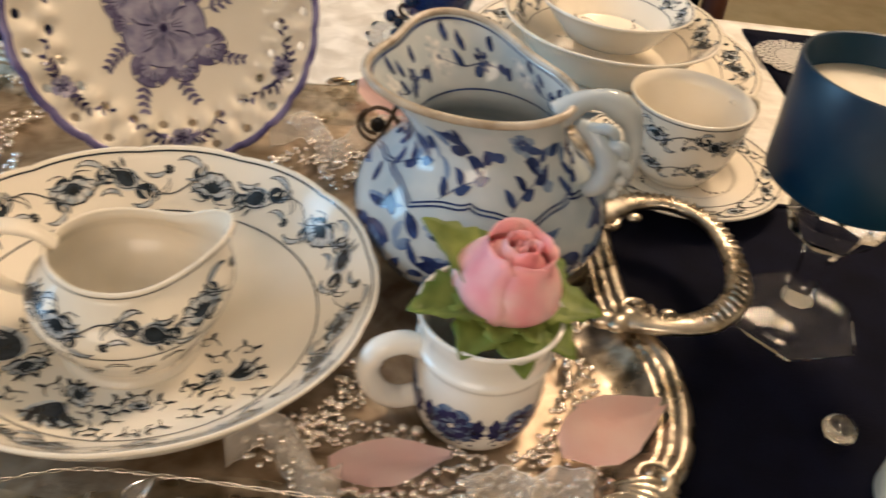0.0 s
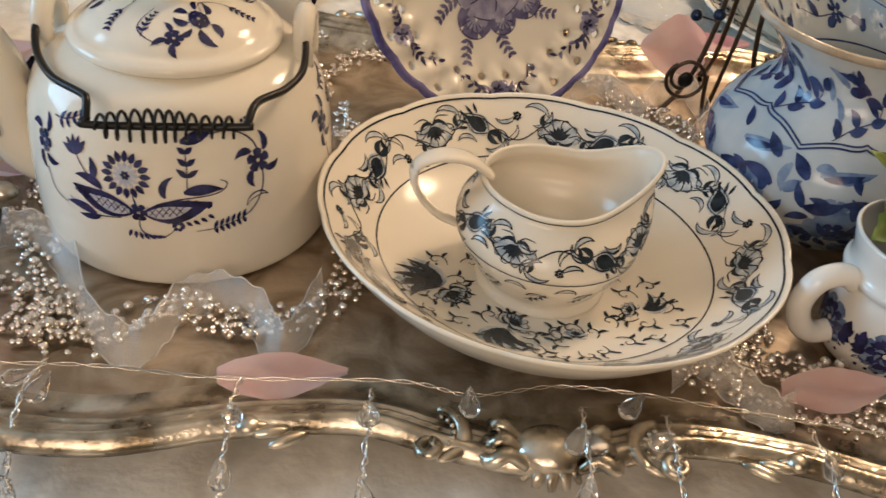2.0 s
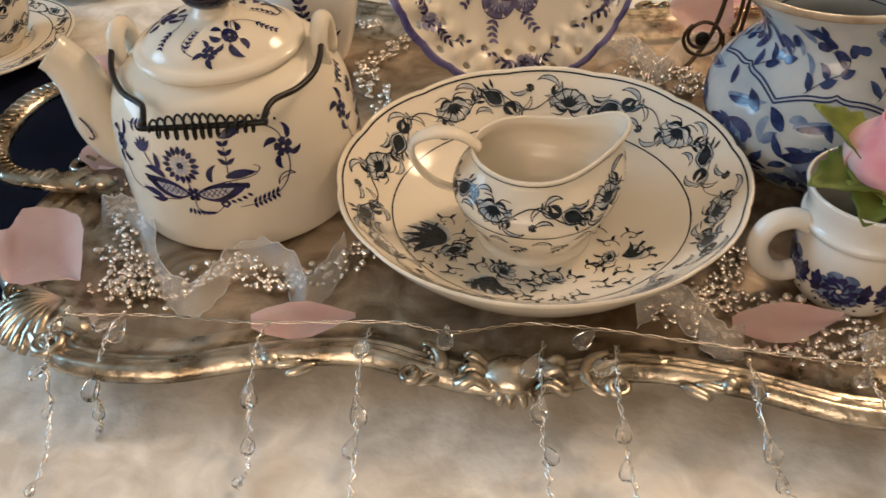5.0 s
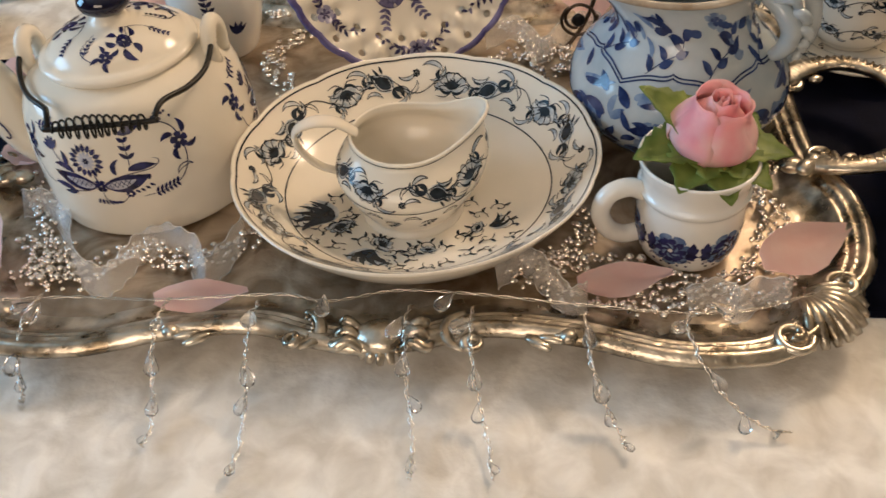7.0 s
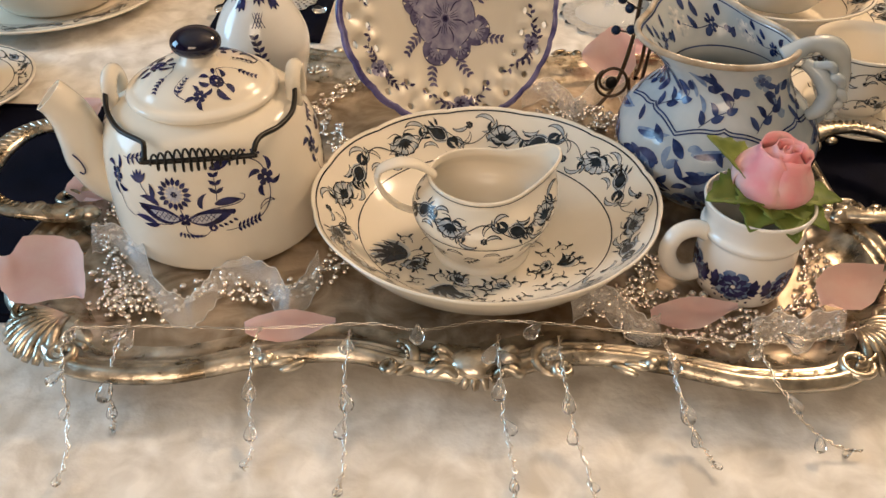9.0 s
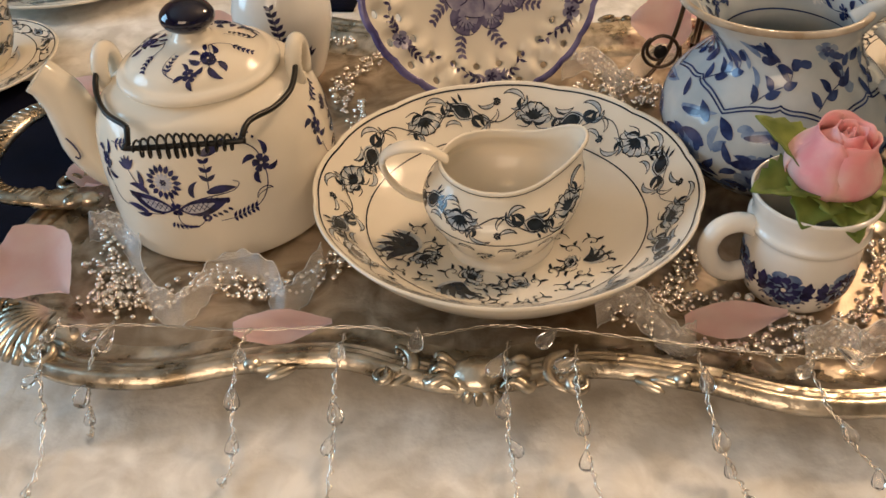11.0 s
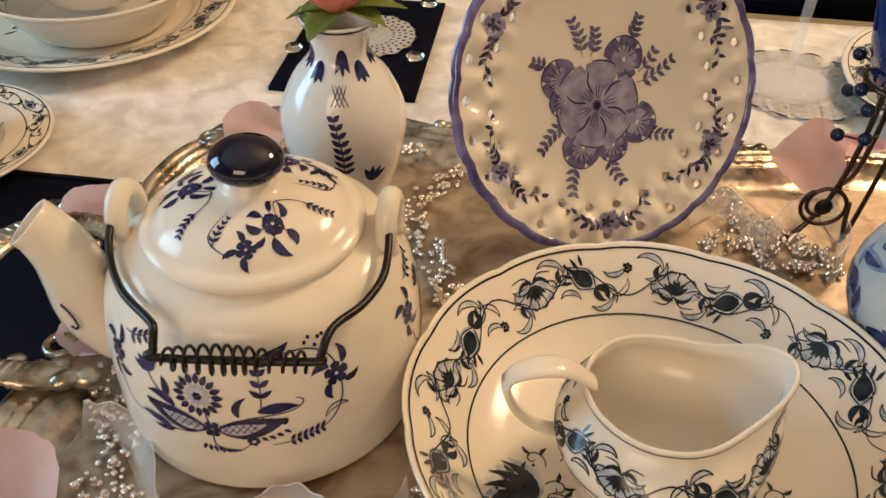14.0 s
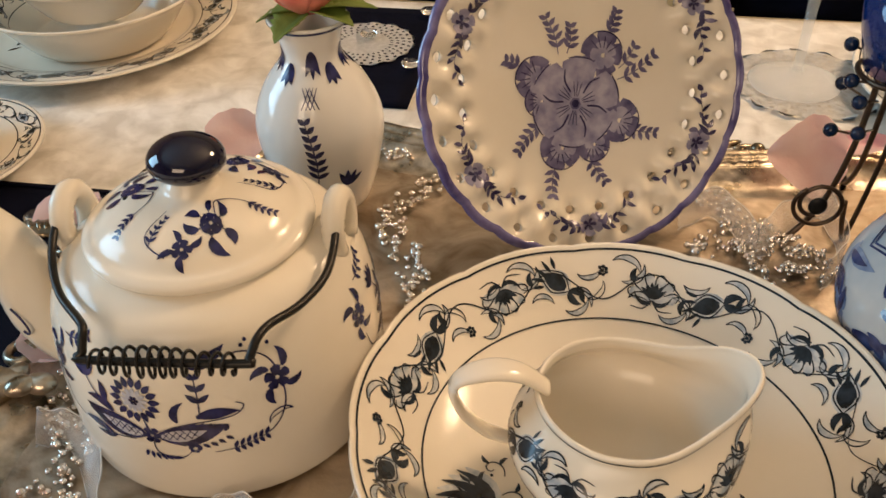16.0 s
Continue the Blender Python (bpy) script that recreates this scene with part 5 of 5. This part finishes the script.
for q in range(6):
    a = radians(-90 + 60 * q) + random.uniform(-0.05, 0.05)
    fx, fy = 0.0760 * math.cos(a), 0.0760 * math.sin(a)
    lil.flower(fx, fy, 0.0066, 5, a, 1.1)
    dark.flower(fx + 0.004 * math.cos(a + 2), fy + 0.004 * math.sin(a + 2), 0.0050, 5, a)
    ink.flower(fx, fy, 0.0038, 5, a + 0.4, 0.7)
    for sd in (-1, 1):
        stem = []
        for b in range(7):
            aa, rr = a + sd * (0.08 + 0.052 * b), 0.0765 - 0.0010 * b + 0.0012 * math.sin(b + q)
            stem.append((rr * math.cos(aa), rr * math.sin(aa)))
        ink.line(stem, 0.0004, 2)
        for b in range(7):
            aa = a + sd * (0.08 + 0.052 * b)
            out = 0.75 + random.uniform(-0.15, 0.2)
            (dark if (b + q) % 3 == 0 else ink).leaf(*stem[b], aa + sd * (math.pi / 2 - (out if b % 2 else -out)), random.uniform(0.0052, 0.0078) * (1 - 0.06 * b), 0.0024, 0.2)
            if b < 3:
                ink.leaf(*stem[b], aa + sd * (math.pi / 2 + (out if b % 2 else -out)), random.uniform(0.0040, 0.0062), 0.0024)
dark.done("painted_foliage", DARKLILAC, plate, "dark lilac painted leaves")
lil.done("painted_blossom", LILAC, plate, "lilac painted blossoms")
ink.done("painted_outline", PURPLE, plate, "violet painted outlines and leaf garlands")

# bud vase
place = turned(VASE_OUT, 0.0370, -1.38)
ink = Painted(place, 0.0003)
ink.sprig(0.000, arc_at(VASE_OUT, z=0.030), 1.55, 0.040, 8, 0.0075, 0.25, 0.0009)
for sd in (-1, 1):
    for q in range(3):
        ink.line([(-0.003 + 0.003 * q - 0.003 * sd, arc_at(VASE_OUT, z=0.076)), (-0.003 + 0.003 * q + 0.003 * sd, arc_at(VASE_OUT, z=0.086))], 0.0008)
for q in range(5):
    s0 = math.tau * 0.037 * q / 5
    for b in (-0.7, -0.25, 0.25, 0.7):
        ink.leaf(s0 + 0.018, arc_at(VASE_OUT, z=0.030) - 0.004, 1.3 + b, 0.012, 0.0042)
    for b in (-0.5, 0, 0.5):
        ink.leaf(s0 + 0.004, arc_at(VASE_OUT, z=0.104), -1.57 + b, 0.016, 0.0075)
        ink.leaf(s0 + 0.024, arc_at(VASE_OUT, z=0.096), -1.57 + b, 0.013, 0.0075)
ring_line(ink, math.tau * 0.037, arc_at(VASE_OUT, z=0.1160), 0.0022, 60)
ink.done("painted_foliage", INK, vase, "dark blue painted fern sprigs and leaves")

# ---- doilies, glass pebbles, wine glass ----


def doily(m, r, label):
    bm = bmesh.new()
    seg, rings = 96, 16
    vs = [[bm.verts.new((r * (k + 0.35) / (rings + 0.35) * (1 + (0.035 * math.cos(16 * math.tau * i / seg) if k == rings else 0)) * math.cos(math.tau * i / seg),
                         r * (k + 0.35) / (rings + 0.35) * (1 + (0.035 * math.cos(16 * math.tau * i / seg) if k == rings else 0)) * math.sin(math.tau * i / seg),
                         0.0004 * math.sin(i * 0.8) * k / rings)) for i in range(seg)] for k in range(rings + 1)]
    bm.faces.new(vs[0])
    for k in range(rings):
        for i in range(seg):
            if k in (8, 10, 12, 14) and (i + k // 2) % 3 == 0:
                continue
            bm.faces.new((vs[k][i], vs[k + 1][i], vs[k + 1][(i + 1) % seg], vs[k][(i + 1) % seg]))
    bmesh.ops.solidify(bm, geom=bm.faces[:], thickness=0.0003)
    ob = obj("doily", bm, LACE)
    ob.matrix_world = m
    return tagged(ob, label, "doily", "doilies")


doily(pose(-0.332, 0.735, 0.0056), 0.042, "white paper lace doily on a black mat")
doily(pose(0.026, 0.716, 0.0022), 0.058, "white paper lace doily under a wine glass")
doily(pose(0.372, 0.750, 0.0056), 0.040, "white paper lace doily on navy placemat")


def pebble(m, r):
    bm = bmesh.new()
    ball(bm, (0, 0, 0.42 * r), r, (1, 0.86, 0.42), 2)
    ob = obj("glass_pebble", bm, GLASS)
    ob.matrix_world = m
    return tagged(ob, "clear flattened glass pebble on dark cloth", "glass pebble", "scattered glass pebbles")


for k, (x, y, z) in enumerate(((-0.288, 0.800, 0.0056), (-0.284, 0.696, 0.0056), (-0.386, 0.694, 0.0056), (-0.331, 0.745, 0.0066), (-0.476, 0.457, 0.0050), (-0.455, 0.464, 0.0050), (0.236, 0.285, 0.0050), (0.39, 0.58, 0.0055))):
    pebble(pose(x, y, z, 0, 0, 40 * k), 0.0085 if k != 6 else 0.0105)

GLASS_PROFILE = [(0.0, 0.0), (0.034, 0.0), (0.035, 0.0012), (0.020, 0.0030), (0.006, 0.0060), (0.0040, 0.012), (0.0036, 0.040), (0.0042, 0.070), (0.012, 0.082), (0.026, 0.098), (0.033, 0.125), (0.034, 0.150),
                 (0.0328, 0.150), (0.0318, 0.125), (0.0248, 0.099), (0.011, 0.0845), (0.0, 0.0800)]
for x, y in ((0.016, 0.712), (0.118, 0.800)):
    glass = thing("wine_glass", pose(x, y, 0.0036), "clear cut crystal wine glass", "wine glass", "wine glasses")
    part("foot", lathe(GLASS_PROFILE[:6] + [(0.0, 0.0120)], 48), STEMGLASS, glass)
    part("stem", lathe([(0.0, 0.0122), (0.0040, 0.0122), (0.0036, 0.040), (0.0042, 0.0700), (0.0, 0.0702)], 20), STEMGLASS, glass)
    part("bowl", lathe([(0.0, 0.0704)] + GLASS_PROFILE[8:], 48, lambda a, k, r, z: (r * (1 + 0.02 * math.cos(12 * a) * (0.08 < z < 0.12)), z, 0, 0)), THINGLASS, glass)
    for piece in glass.children:
        piece.visible_shadow = False

# ---- wire stand with a blue glass ----
stand = thing("wire_stand", pose(0.018, 0.510, 0.0147), "bronze wire votive stand with scrolls and blue beads", "candle stand")
for k, a in enumerate((205, 325, 85)):
    a = radians(a)
    d = Vector((math.cos(a), math.sin(a), 0))
    leg = smooth_line([d * 0.014 + Vector((0, 0, 0.098)), d * 0.016 + Vector((0, 0, 0.060)), d * 0.024 + Vector((0, 0, 0.026)), d * 0.040 + Vector((0, 0, 0.004)), d * 0.052 + Vector((0, 0, 0.002))], 8)
    part("leg", tube(leg, 0.0017, 8), BRONZE, stand)
pts = [(-0.030 + 0.0125 * (1 - 0.5 * max(0, i - 26) / 14) * math.cos(2.2 + 0.22 * i), -0.026, 0.030 + 0.0125 * (1 - 0.5 * max(0, i - 26) / 14) * math.sin(2.2 + 0.22 * i)) for i in range(41)]
sc = part("scroll", tube(pts, 0.0013, 8), BRONZE, stand)
bm = bmesh.new(); ball(bm, (-0.0300, -0.0265, 0.0300), 0.0052, (1, 0.35, 1.1), 2)
part("leaf", bm, IRON, sc, "dark metal leaf")
part("scroll_rod", tube(smooth_line([(-0.0168, -0.026, 0.034), (-0.012, -0.020, 0.012), (-0.006, -0.012, 0.002), (-0.001, -0.013, 0.050), (0.002, -0.013, 0.098)], 8), 0.0015, 8), BRONZE, stand)
part("ring", tube([(0.022 * math.cos(math.tau * i / 32), 0.022 * math.sin(math.tau * i / 32), 0.098) for i in range(33)], 0.0015, 8), BRONZE, stand)
for k in range(7):
    z, a = 0.062 + 0.008 * k, radians(190 + 50 * math.sin(k * 2.3))
    d = Vector((math.cos(a), math.sin(a), 0))
    twig = part("twig", tube([d * 0.014 + Vector((0, 0, z)), d * 0.026 + Vector((0, 0, z + 0.003))], 0.0007, 6), BRONZE, stand)
    bm = bmesh.new(); ball(bm, d * 0.029 + Vector((0, 0, z + 0.0035)), 0.0040, (1, 1, 1), 2)
    part("bead", bm, BLUEBEAD, twig, "round dark blue glass bead")
votive = thing("votive_glass", pose(0.018, 0.510, 0.1145), "cobalt blue glass votive cup in wire stand", "candle cup")
part("body", lathe([(0.0, 0.0), (0.020, 0.0), (0.026, 0.020), (0.030, 0.045), (0.029, 0.045), (0.025, 0.020), (0.018, 0.003), (0.0, 0.003)], 40), COBALT, votive)

# ---- loose petals ----


def petal(m, length, width, cup_up, name="rose_petal", label="pale pink silk rose petal lying on the tray", material=None):
    rows = []
    for j in range(15):
        f = j / 14
        w = width * math.sin(math.pi * (0.06 + 0.88 * f) ** 0.75) * (1 + 0.05 * math.sin(9 * f + 900 * length) + 0.025 * math.sin(31 * f + 500 * width))
        rows.append([(length * (f - 0.5), w * u / 2, cup_up * ((2 * f - 1) ** 2 * 0.5 + 0.6 * u * u) + 0.0012 * math.sin(6 * f + 4 * u)) for u in (-1, -0.66, -0.33, 0, 0.33, 0.66, 1)])
    bm = grid(rows, closed_u=False)
    ob = obj(name, bm, material or PETALM)
    ob.matrix_world = m
    return tagged(ob, label, "petal", "loose rose petals")


petal(pose(-0.377, 0.240, 0.0330, 14, 4, -32), 0.066, 0.050, 0.008)
petal(pose(-0.227, 0.213, 0.0235, 28, 4, 14), 0.052, 0.019, 0.006)
petal(pose(0.010, 0.232, 0.0250, 16, -4, 8), 0.052, 0.021, 0.006)
petal(pose(0.108, 0.256, 0.0290, 18, 6, 36), 0.066, 0.031, 0.007)
petal(pose(-0.006, 0.552, 0.0340, -50, 0, 184), 0.047, 0.050, 0.006, label="pale pink silk rose petal propped on tray rim")
petal(pose(0.030, 0.572, 0.0330, 20, 0, 4), 0.052, 0.018, 0.005, label="deep rose silk petal behind a paler one", material=ROSEM)
petal(pose(-0.362, 0.528, 0.0330, 40, 0, 20), 0.044, 0.040, 0.005, label="pale pink silk rose petal leaning by the vase")
petal(pose(-0.428, 0.428, 0.0360, 30, 0, 60), 0.040, 0.028, 0.005)
petal(pose(-0.388, 0.342, 0.0260, 12, 8, 80), 0.044, 0.034, 0.006)

# ---- silver bead garlands ----
BALL = bmesh.new()
bmesh.ops.create_icosphere(BALL, subdivisions=2, radius=1)
BALL.verts.ensure_lookup_table()
BV = np.array([v.co[:] for v in BALL.verts])
BF = np.array([[v.index for v in f.verts] for f in BALL.faces])
BALL.free()


def beads(name, centres, radii, label):
    n, m = len(centres), len(BV)
    verts = (np.array(centres)[:, None, :] + np.array(radii)[:, None, None] * BV[None]).reshape(-1, 3)
    faces = (BF[None] + (np.arange(n) * m)[:, None, None]).reshape(-1, 3)
    me = bpy.data.meshes.new(name)
    me.from_pydata(verts.tolist(), [], faces.tolist())
    me.polygons.foreach_set("use_smooth", [True] * len(me.polygons))
    me.materials.append(BEADS)
    return tagged(new(name, me), label, "bead garland", "bead garlands", "stuff")


GUIDES = (
    [(-0.368, 0.395), (-0.376, 0.345), (-0.366, 0.305), (-0.352, 0.272), (-0.338, 0.242), (-0.322, 0.228), (-0.338, 0.252), (-0.350, 0.228)],
    [(-0.330, 0.250), (-0.312, 0.228), (-0.296, 0.246), (-0.276, 0.258), (-0.258, 0.246), (-0.240, 0.250), (-0.222, 0.262), (-0.205, 0.285), (-0.212, 0.312)],
    [(-0.214, 0.330), (-0.212, 0.372), (-0.222, 0.410), (-0.232, 0.440), (-0.250, 0.470), (-0.232, 0.515), (-0.190, 0.535), (-0.150, 0.545), (-0.100, 0.540)],
    [(-0.075, 0.455), (-0.060, 0.480), (-0.030, 0.490), (-0.008, 0.475), (-0.018, 0.455), (-0.036, 0.460), (-0.045, 0.500), (-0.070, 0.525)],
    [(-0.052, 0.240), (-0.030, 0.258), (-0.008, 0.250), (0.012, 0.252), (0.040, 0.238), (0.070, 0.240), (0.092, 0.262), (0.100, 0.295), (0.096, 0.330), (0.108, 0.350)],
    [(-0.004, 0.300), (-0.012, 0.272), (-0.034, 0.246), (-0.020, 0.228), (0.030, 0.222), (0.075, 0.226), (0.108, 0.240)],
    [(-0.350, 0.420), (-0.340, 0.460), (-0.320, 0.520), (-0.270, 0.548), (-0.225, 0.552)],
)
random.seed(21)
for g, guide in enumerate(GUIDES):
    line = smooth_line([(x, y, 0) for x, y in guide], 60)
    cs, rs = [], []
    for strand in range(4):
        ph, amp, run, want = random.uniform(0, 6), random.uniform(0.004, 0.011), 0.0, 0.0
        big = 0.0022 if strand == 0 else 0.0016
        for a, b in zip(line, line[1:]):
            run += (b - a).length
            if run < want:
                continue
            r = big * random.uniform(0.8, 1.15)
            want = run + 2.05 * r
            off = amp * math.sin(run * 160 + ph) + 0.003 * math.sin(run * 420 + 2 * ph)
            d = (b - a).normalized()
            p = b + Vector((-d.y, d.x, 0)) * off
            cs.append((p.x, p.y, 0.0150 + r + (0.0034 if strand > 1 else 0.0) * (0.5 + 0.5 * math.sin(run * 300 + ph))))
            rs.append(r)
            if random.random() < 0.22:
                cs.append((p.x + random.uniform(-0.004, 0.004), p.y + random.uniform(-0.004, 0.004), 0.0165 + 2.2 * r)); rs.append(r * 1.25)
    beads("bead_garland", cs, rs, "looped garland of shiny silver beads on the tray")

# ---- sheer ribbon ----
RIBBONS = (
    [(-0.372, 0.285), (-0.358, 0.287), (-0.342, 0.272), (-0.322, 0.244), (-0.304, 0.222), (-0.288, 0.218), (-0.281, 0.232), (-0.276, 0.248), (-0.263, 0.256), (-0.249, 0.250), (-0.241, 0.234), (-0.230, 0.228), (-0.222, 0.240), (-0.216, 0.266)],
    [(-0.082, 0.490), (-0.060, 0.505), (-0.040, 0.470), (-0.020, 0.498), (0.000, 0.512), (0.004, 0.470), (-0.010, 0.446)],
    [(-0.060, 0.232), (-0.046, 0.244), (-0.034, 0.228), (-0.022, 0.214), (-0.010, 0.216)],
    [(0.044, 0.214), (0.058, 0.222), (0.070, 0.212), (0.084, 0.224), (0.098, 0.222)],
)
for guide in RIBBONS:
    line = smooth_line([(x, y, 0) for x, y in guide], 14)
    rows = []
    for i, p in enumerate(line):
        a, b = line[max(i - 1, 0)], line[min(i + 1, len(line) - 1)]
        d = (b - a).normalized()
        nrm, lean = Vector((-0.35 * d.y, 0.9, 0)).normalized(), 0.95 + 0.25 * math.sin(i * 0.17)
        rows.append([p + nrm * 0.018 * f * math.cos(lean) + Vector((0, 0, 0.0158 + 0.018 * f * math.sin(lean) + 0.0012 * math.sin(i * 0.7 + 5 * f))) for f in (0, 0.33, 0.66, 1.0)])
    rib = obj("organza_ribbon", grid(rows, closed_u=False), ORGANZA)
    rib.modifiers.new("thick", "SOLIDIFY").thickness = 0.0003
    for f in (0, 3):
        part("hem", tube([r[f] for r in rows], 0.00035, 5), HEM, rib, "white satin ribbon edge")
    tagged(rib, "sheer white organza ribbon curling on the tray", "ribbon", "organza ribbons")

# ---- wire garland with crystal drops ----


def drop_mesh(r):
    rows = [(0.0, 0.0), (0.52 * r, 0.14 * r), (0.90 * r, 0.6 * r), (0.95 * r, 1.05 * r), (0.75 * r, 1.7 * r), (0.42 * r, 2.4 * r), (0.08 * r, 3.1 * r)]
    return lathe(rows, 9)


def hang(p, up, r):
    """One drop with its point at p, pointing along up."""
    d = part("crystal_drop", drop_mesh(r), CRYSTAL, garland, "clear crystal drop", smooth=False)
    d.matrix_basis = Matrix.Translation(p - up * 3.0 * r) @ up.to_track_quat("Z", "Y").to_matrix().to_4x4() @ Matrix.Diagonal((1, 0.72, 1, 1))


garland = thing("crystal_garland", pose(CX, 0.195, 0.030), "silver wire garland with clear crystal drops over tray rim", "garland")
G0 = Vector((CX, 0.195, 0.030))
main = [(-0.345, 0.196, 0.034), (-0.300, 0.206, 0.028), (-0.250, 0.203, 0.031), (-0.180, 0.207, 0.034), (-0.150, 0.204, 0.033), (-0.115, 0.214, 0.032), (-0.080, 0.212, 0.034), (-0.030, 0.210, 0.031), (0.030, 0.205, 0.031), (0.070, 0.206, 0.033), (0.110, 0.220, 0.034)]
for ph in (0.0, math.pi):
    line = smooth_line(main, 14)
    part("wire", tube([p - G0 + Vector((0, 0.0007 * math.cos(i * 0.9 + ph), 0.0007 * math.sin(i * 0.9 + ph))) for i, p in enumerate(line)], 0.00027, 5), WIRE, garland)
ENDS = ((-0.347, -0.331, 0.112), (-0.318, -0.316, 0.150), (-0.242, -0.238, 0.126), (-0.190, -0.188, 0.112), (-0.106, -0.098, 0.115), (-0.072, -0.058, 0.117), (-0.012, 0.008, 0.138), (0.040, 0.088, 0.152))
random.seed(8)
for k, (xs, xe, ye) in enumerate(ENDS):
    pts = smooth_line([(xs, 0.205, 0.031), (xs, 0.186, 0.0335), (xs + 0.15 * (xe - xs), 0.170, 0.026), (xs + 0.45 * (xe - xs), 0.160 - 0.1 * (0.16 - ye), 0.012), (xs + 0.75 * (xe - xs) + 0.002, 0.5 * (0.152 + ye), 0.006), (xe, ye, 0.004)], 9)
    wob = [Vector((random.uniform(-1, 1), 0, random.uniform(-0.3, 0.5))) * 0.0011 for p in pts]
    pts = [p + w for p, w in zip(pts, wob)]
    for ph in (0.0, math.pi):
        part("twig", tube([p - G0 + Vector((0.0009 * math.cos(i * 1.1 + ph), 0, 0.0009 * math.sin(i * 1.1 + ph))) for i, p in enumerate(pts)], 0.0004, 5), WIRE, garland)
    for i, f in enumerate((0.10 + 0.1 * random.random(), 0.36 + 0.1 * random.random(), 0.56 + 0.1 * random.random(), 0.84 + 0.1 * random.random())):
        n = min(len(pts) - 2, int(f * (len(pts) - 1)))
        along = (pts[n] - pts[n + 1]).normalized()
        side = 1 if (i + k) % 2 else -1
        along = (along + Vector((side * random.uniform(-0.1, 0.5), 0, 0.15))).normalized()
        hang(pts[n] - G0 + Vector((0, 0, 0.0012)), along, (0.0042, 0.0046, 0.0036, 0.0026)[i] * random.uniform(0.85, 1.15))
for x, y in ((-0.152, 0.204), (-0.082, 0.208), (-0.108, 0.190), (0.052, 0.206), (-0.310, 0.192)):
    hang(Vector((x, y, 0.038)) - G0, Vector((math.cos(300 * x), 0.4 + abs(math.sin(300 * x)), 0.3)).normalized(), 0.0046)

# ---- chairs beyond the table and a votive candle ----


def chair(x, y):
    e = thing("dining_chair", pose(x, y, -0.75), "dark wood dining chair with black upholstered back", "chair", "dining chairs")
    bm = bmesh.new(); box(bm, -0.24, 0.24, -0.22, 0.24, 0.44, 0.50)
    bmesh.ops.bevel(bm, geom=bm.edges[:], offset=0.02, segments=3, affect="EDGES")
    part("seat", bm, NAVY, e)
    for sx in (-1, 1):
        part("back_post", tube(smooth_line([(sx * 0.225, 0.22, 0.45), (sx * 0.225, 0.245, 0.70), (sx * 0.215, 0.29, 1.0)], 8), 0.02, 10), WOODDARK, e)
        for sy in (-1, 1):
            part("leg", lathe([(0.016, 0.0), (0.02, 0.2), (0.022, 0.44)], 12), WOODDARK, e).matrix_basis = pose(sx * 0.21, sy * 0.19, 0)
    bm = bmesh.new(); box(bm, -0.205, 0.205, 0.235, 0.27, 0.56, 0.98)
    bmesh.ops.bevel(bm, geom=bm.edges[:], offset=0.012, segments=2, affect="EDGES")
    part("backrest", bm, NAVY, e)
    return e


first = chair(0.25, 1.05)
copy_thing(first, pose(-0.45, 1.05, -0.75))
votive2 = thing("pillar_candle", pose(0.268, 0.243, 0.0036), "short ivory candle on dark navy runner", "candle")
part("body", lathe([(0.0, 0.0), (0.027, 0.0), (0.028, 0.002), (0.028, 0.022), (0.026, 0.025), (0.010, 0.0235), (0.0, 0.0230)], 40), WAX, votive2)
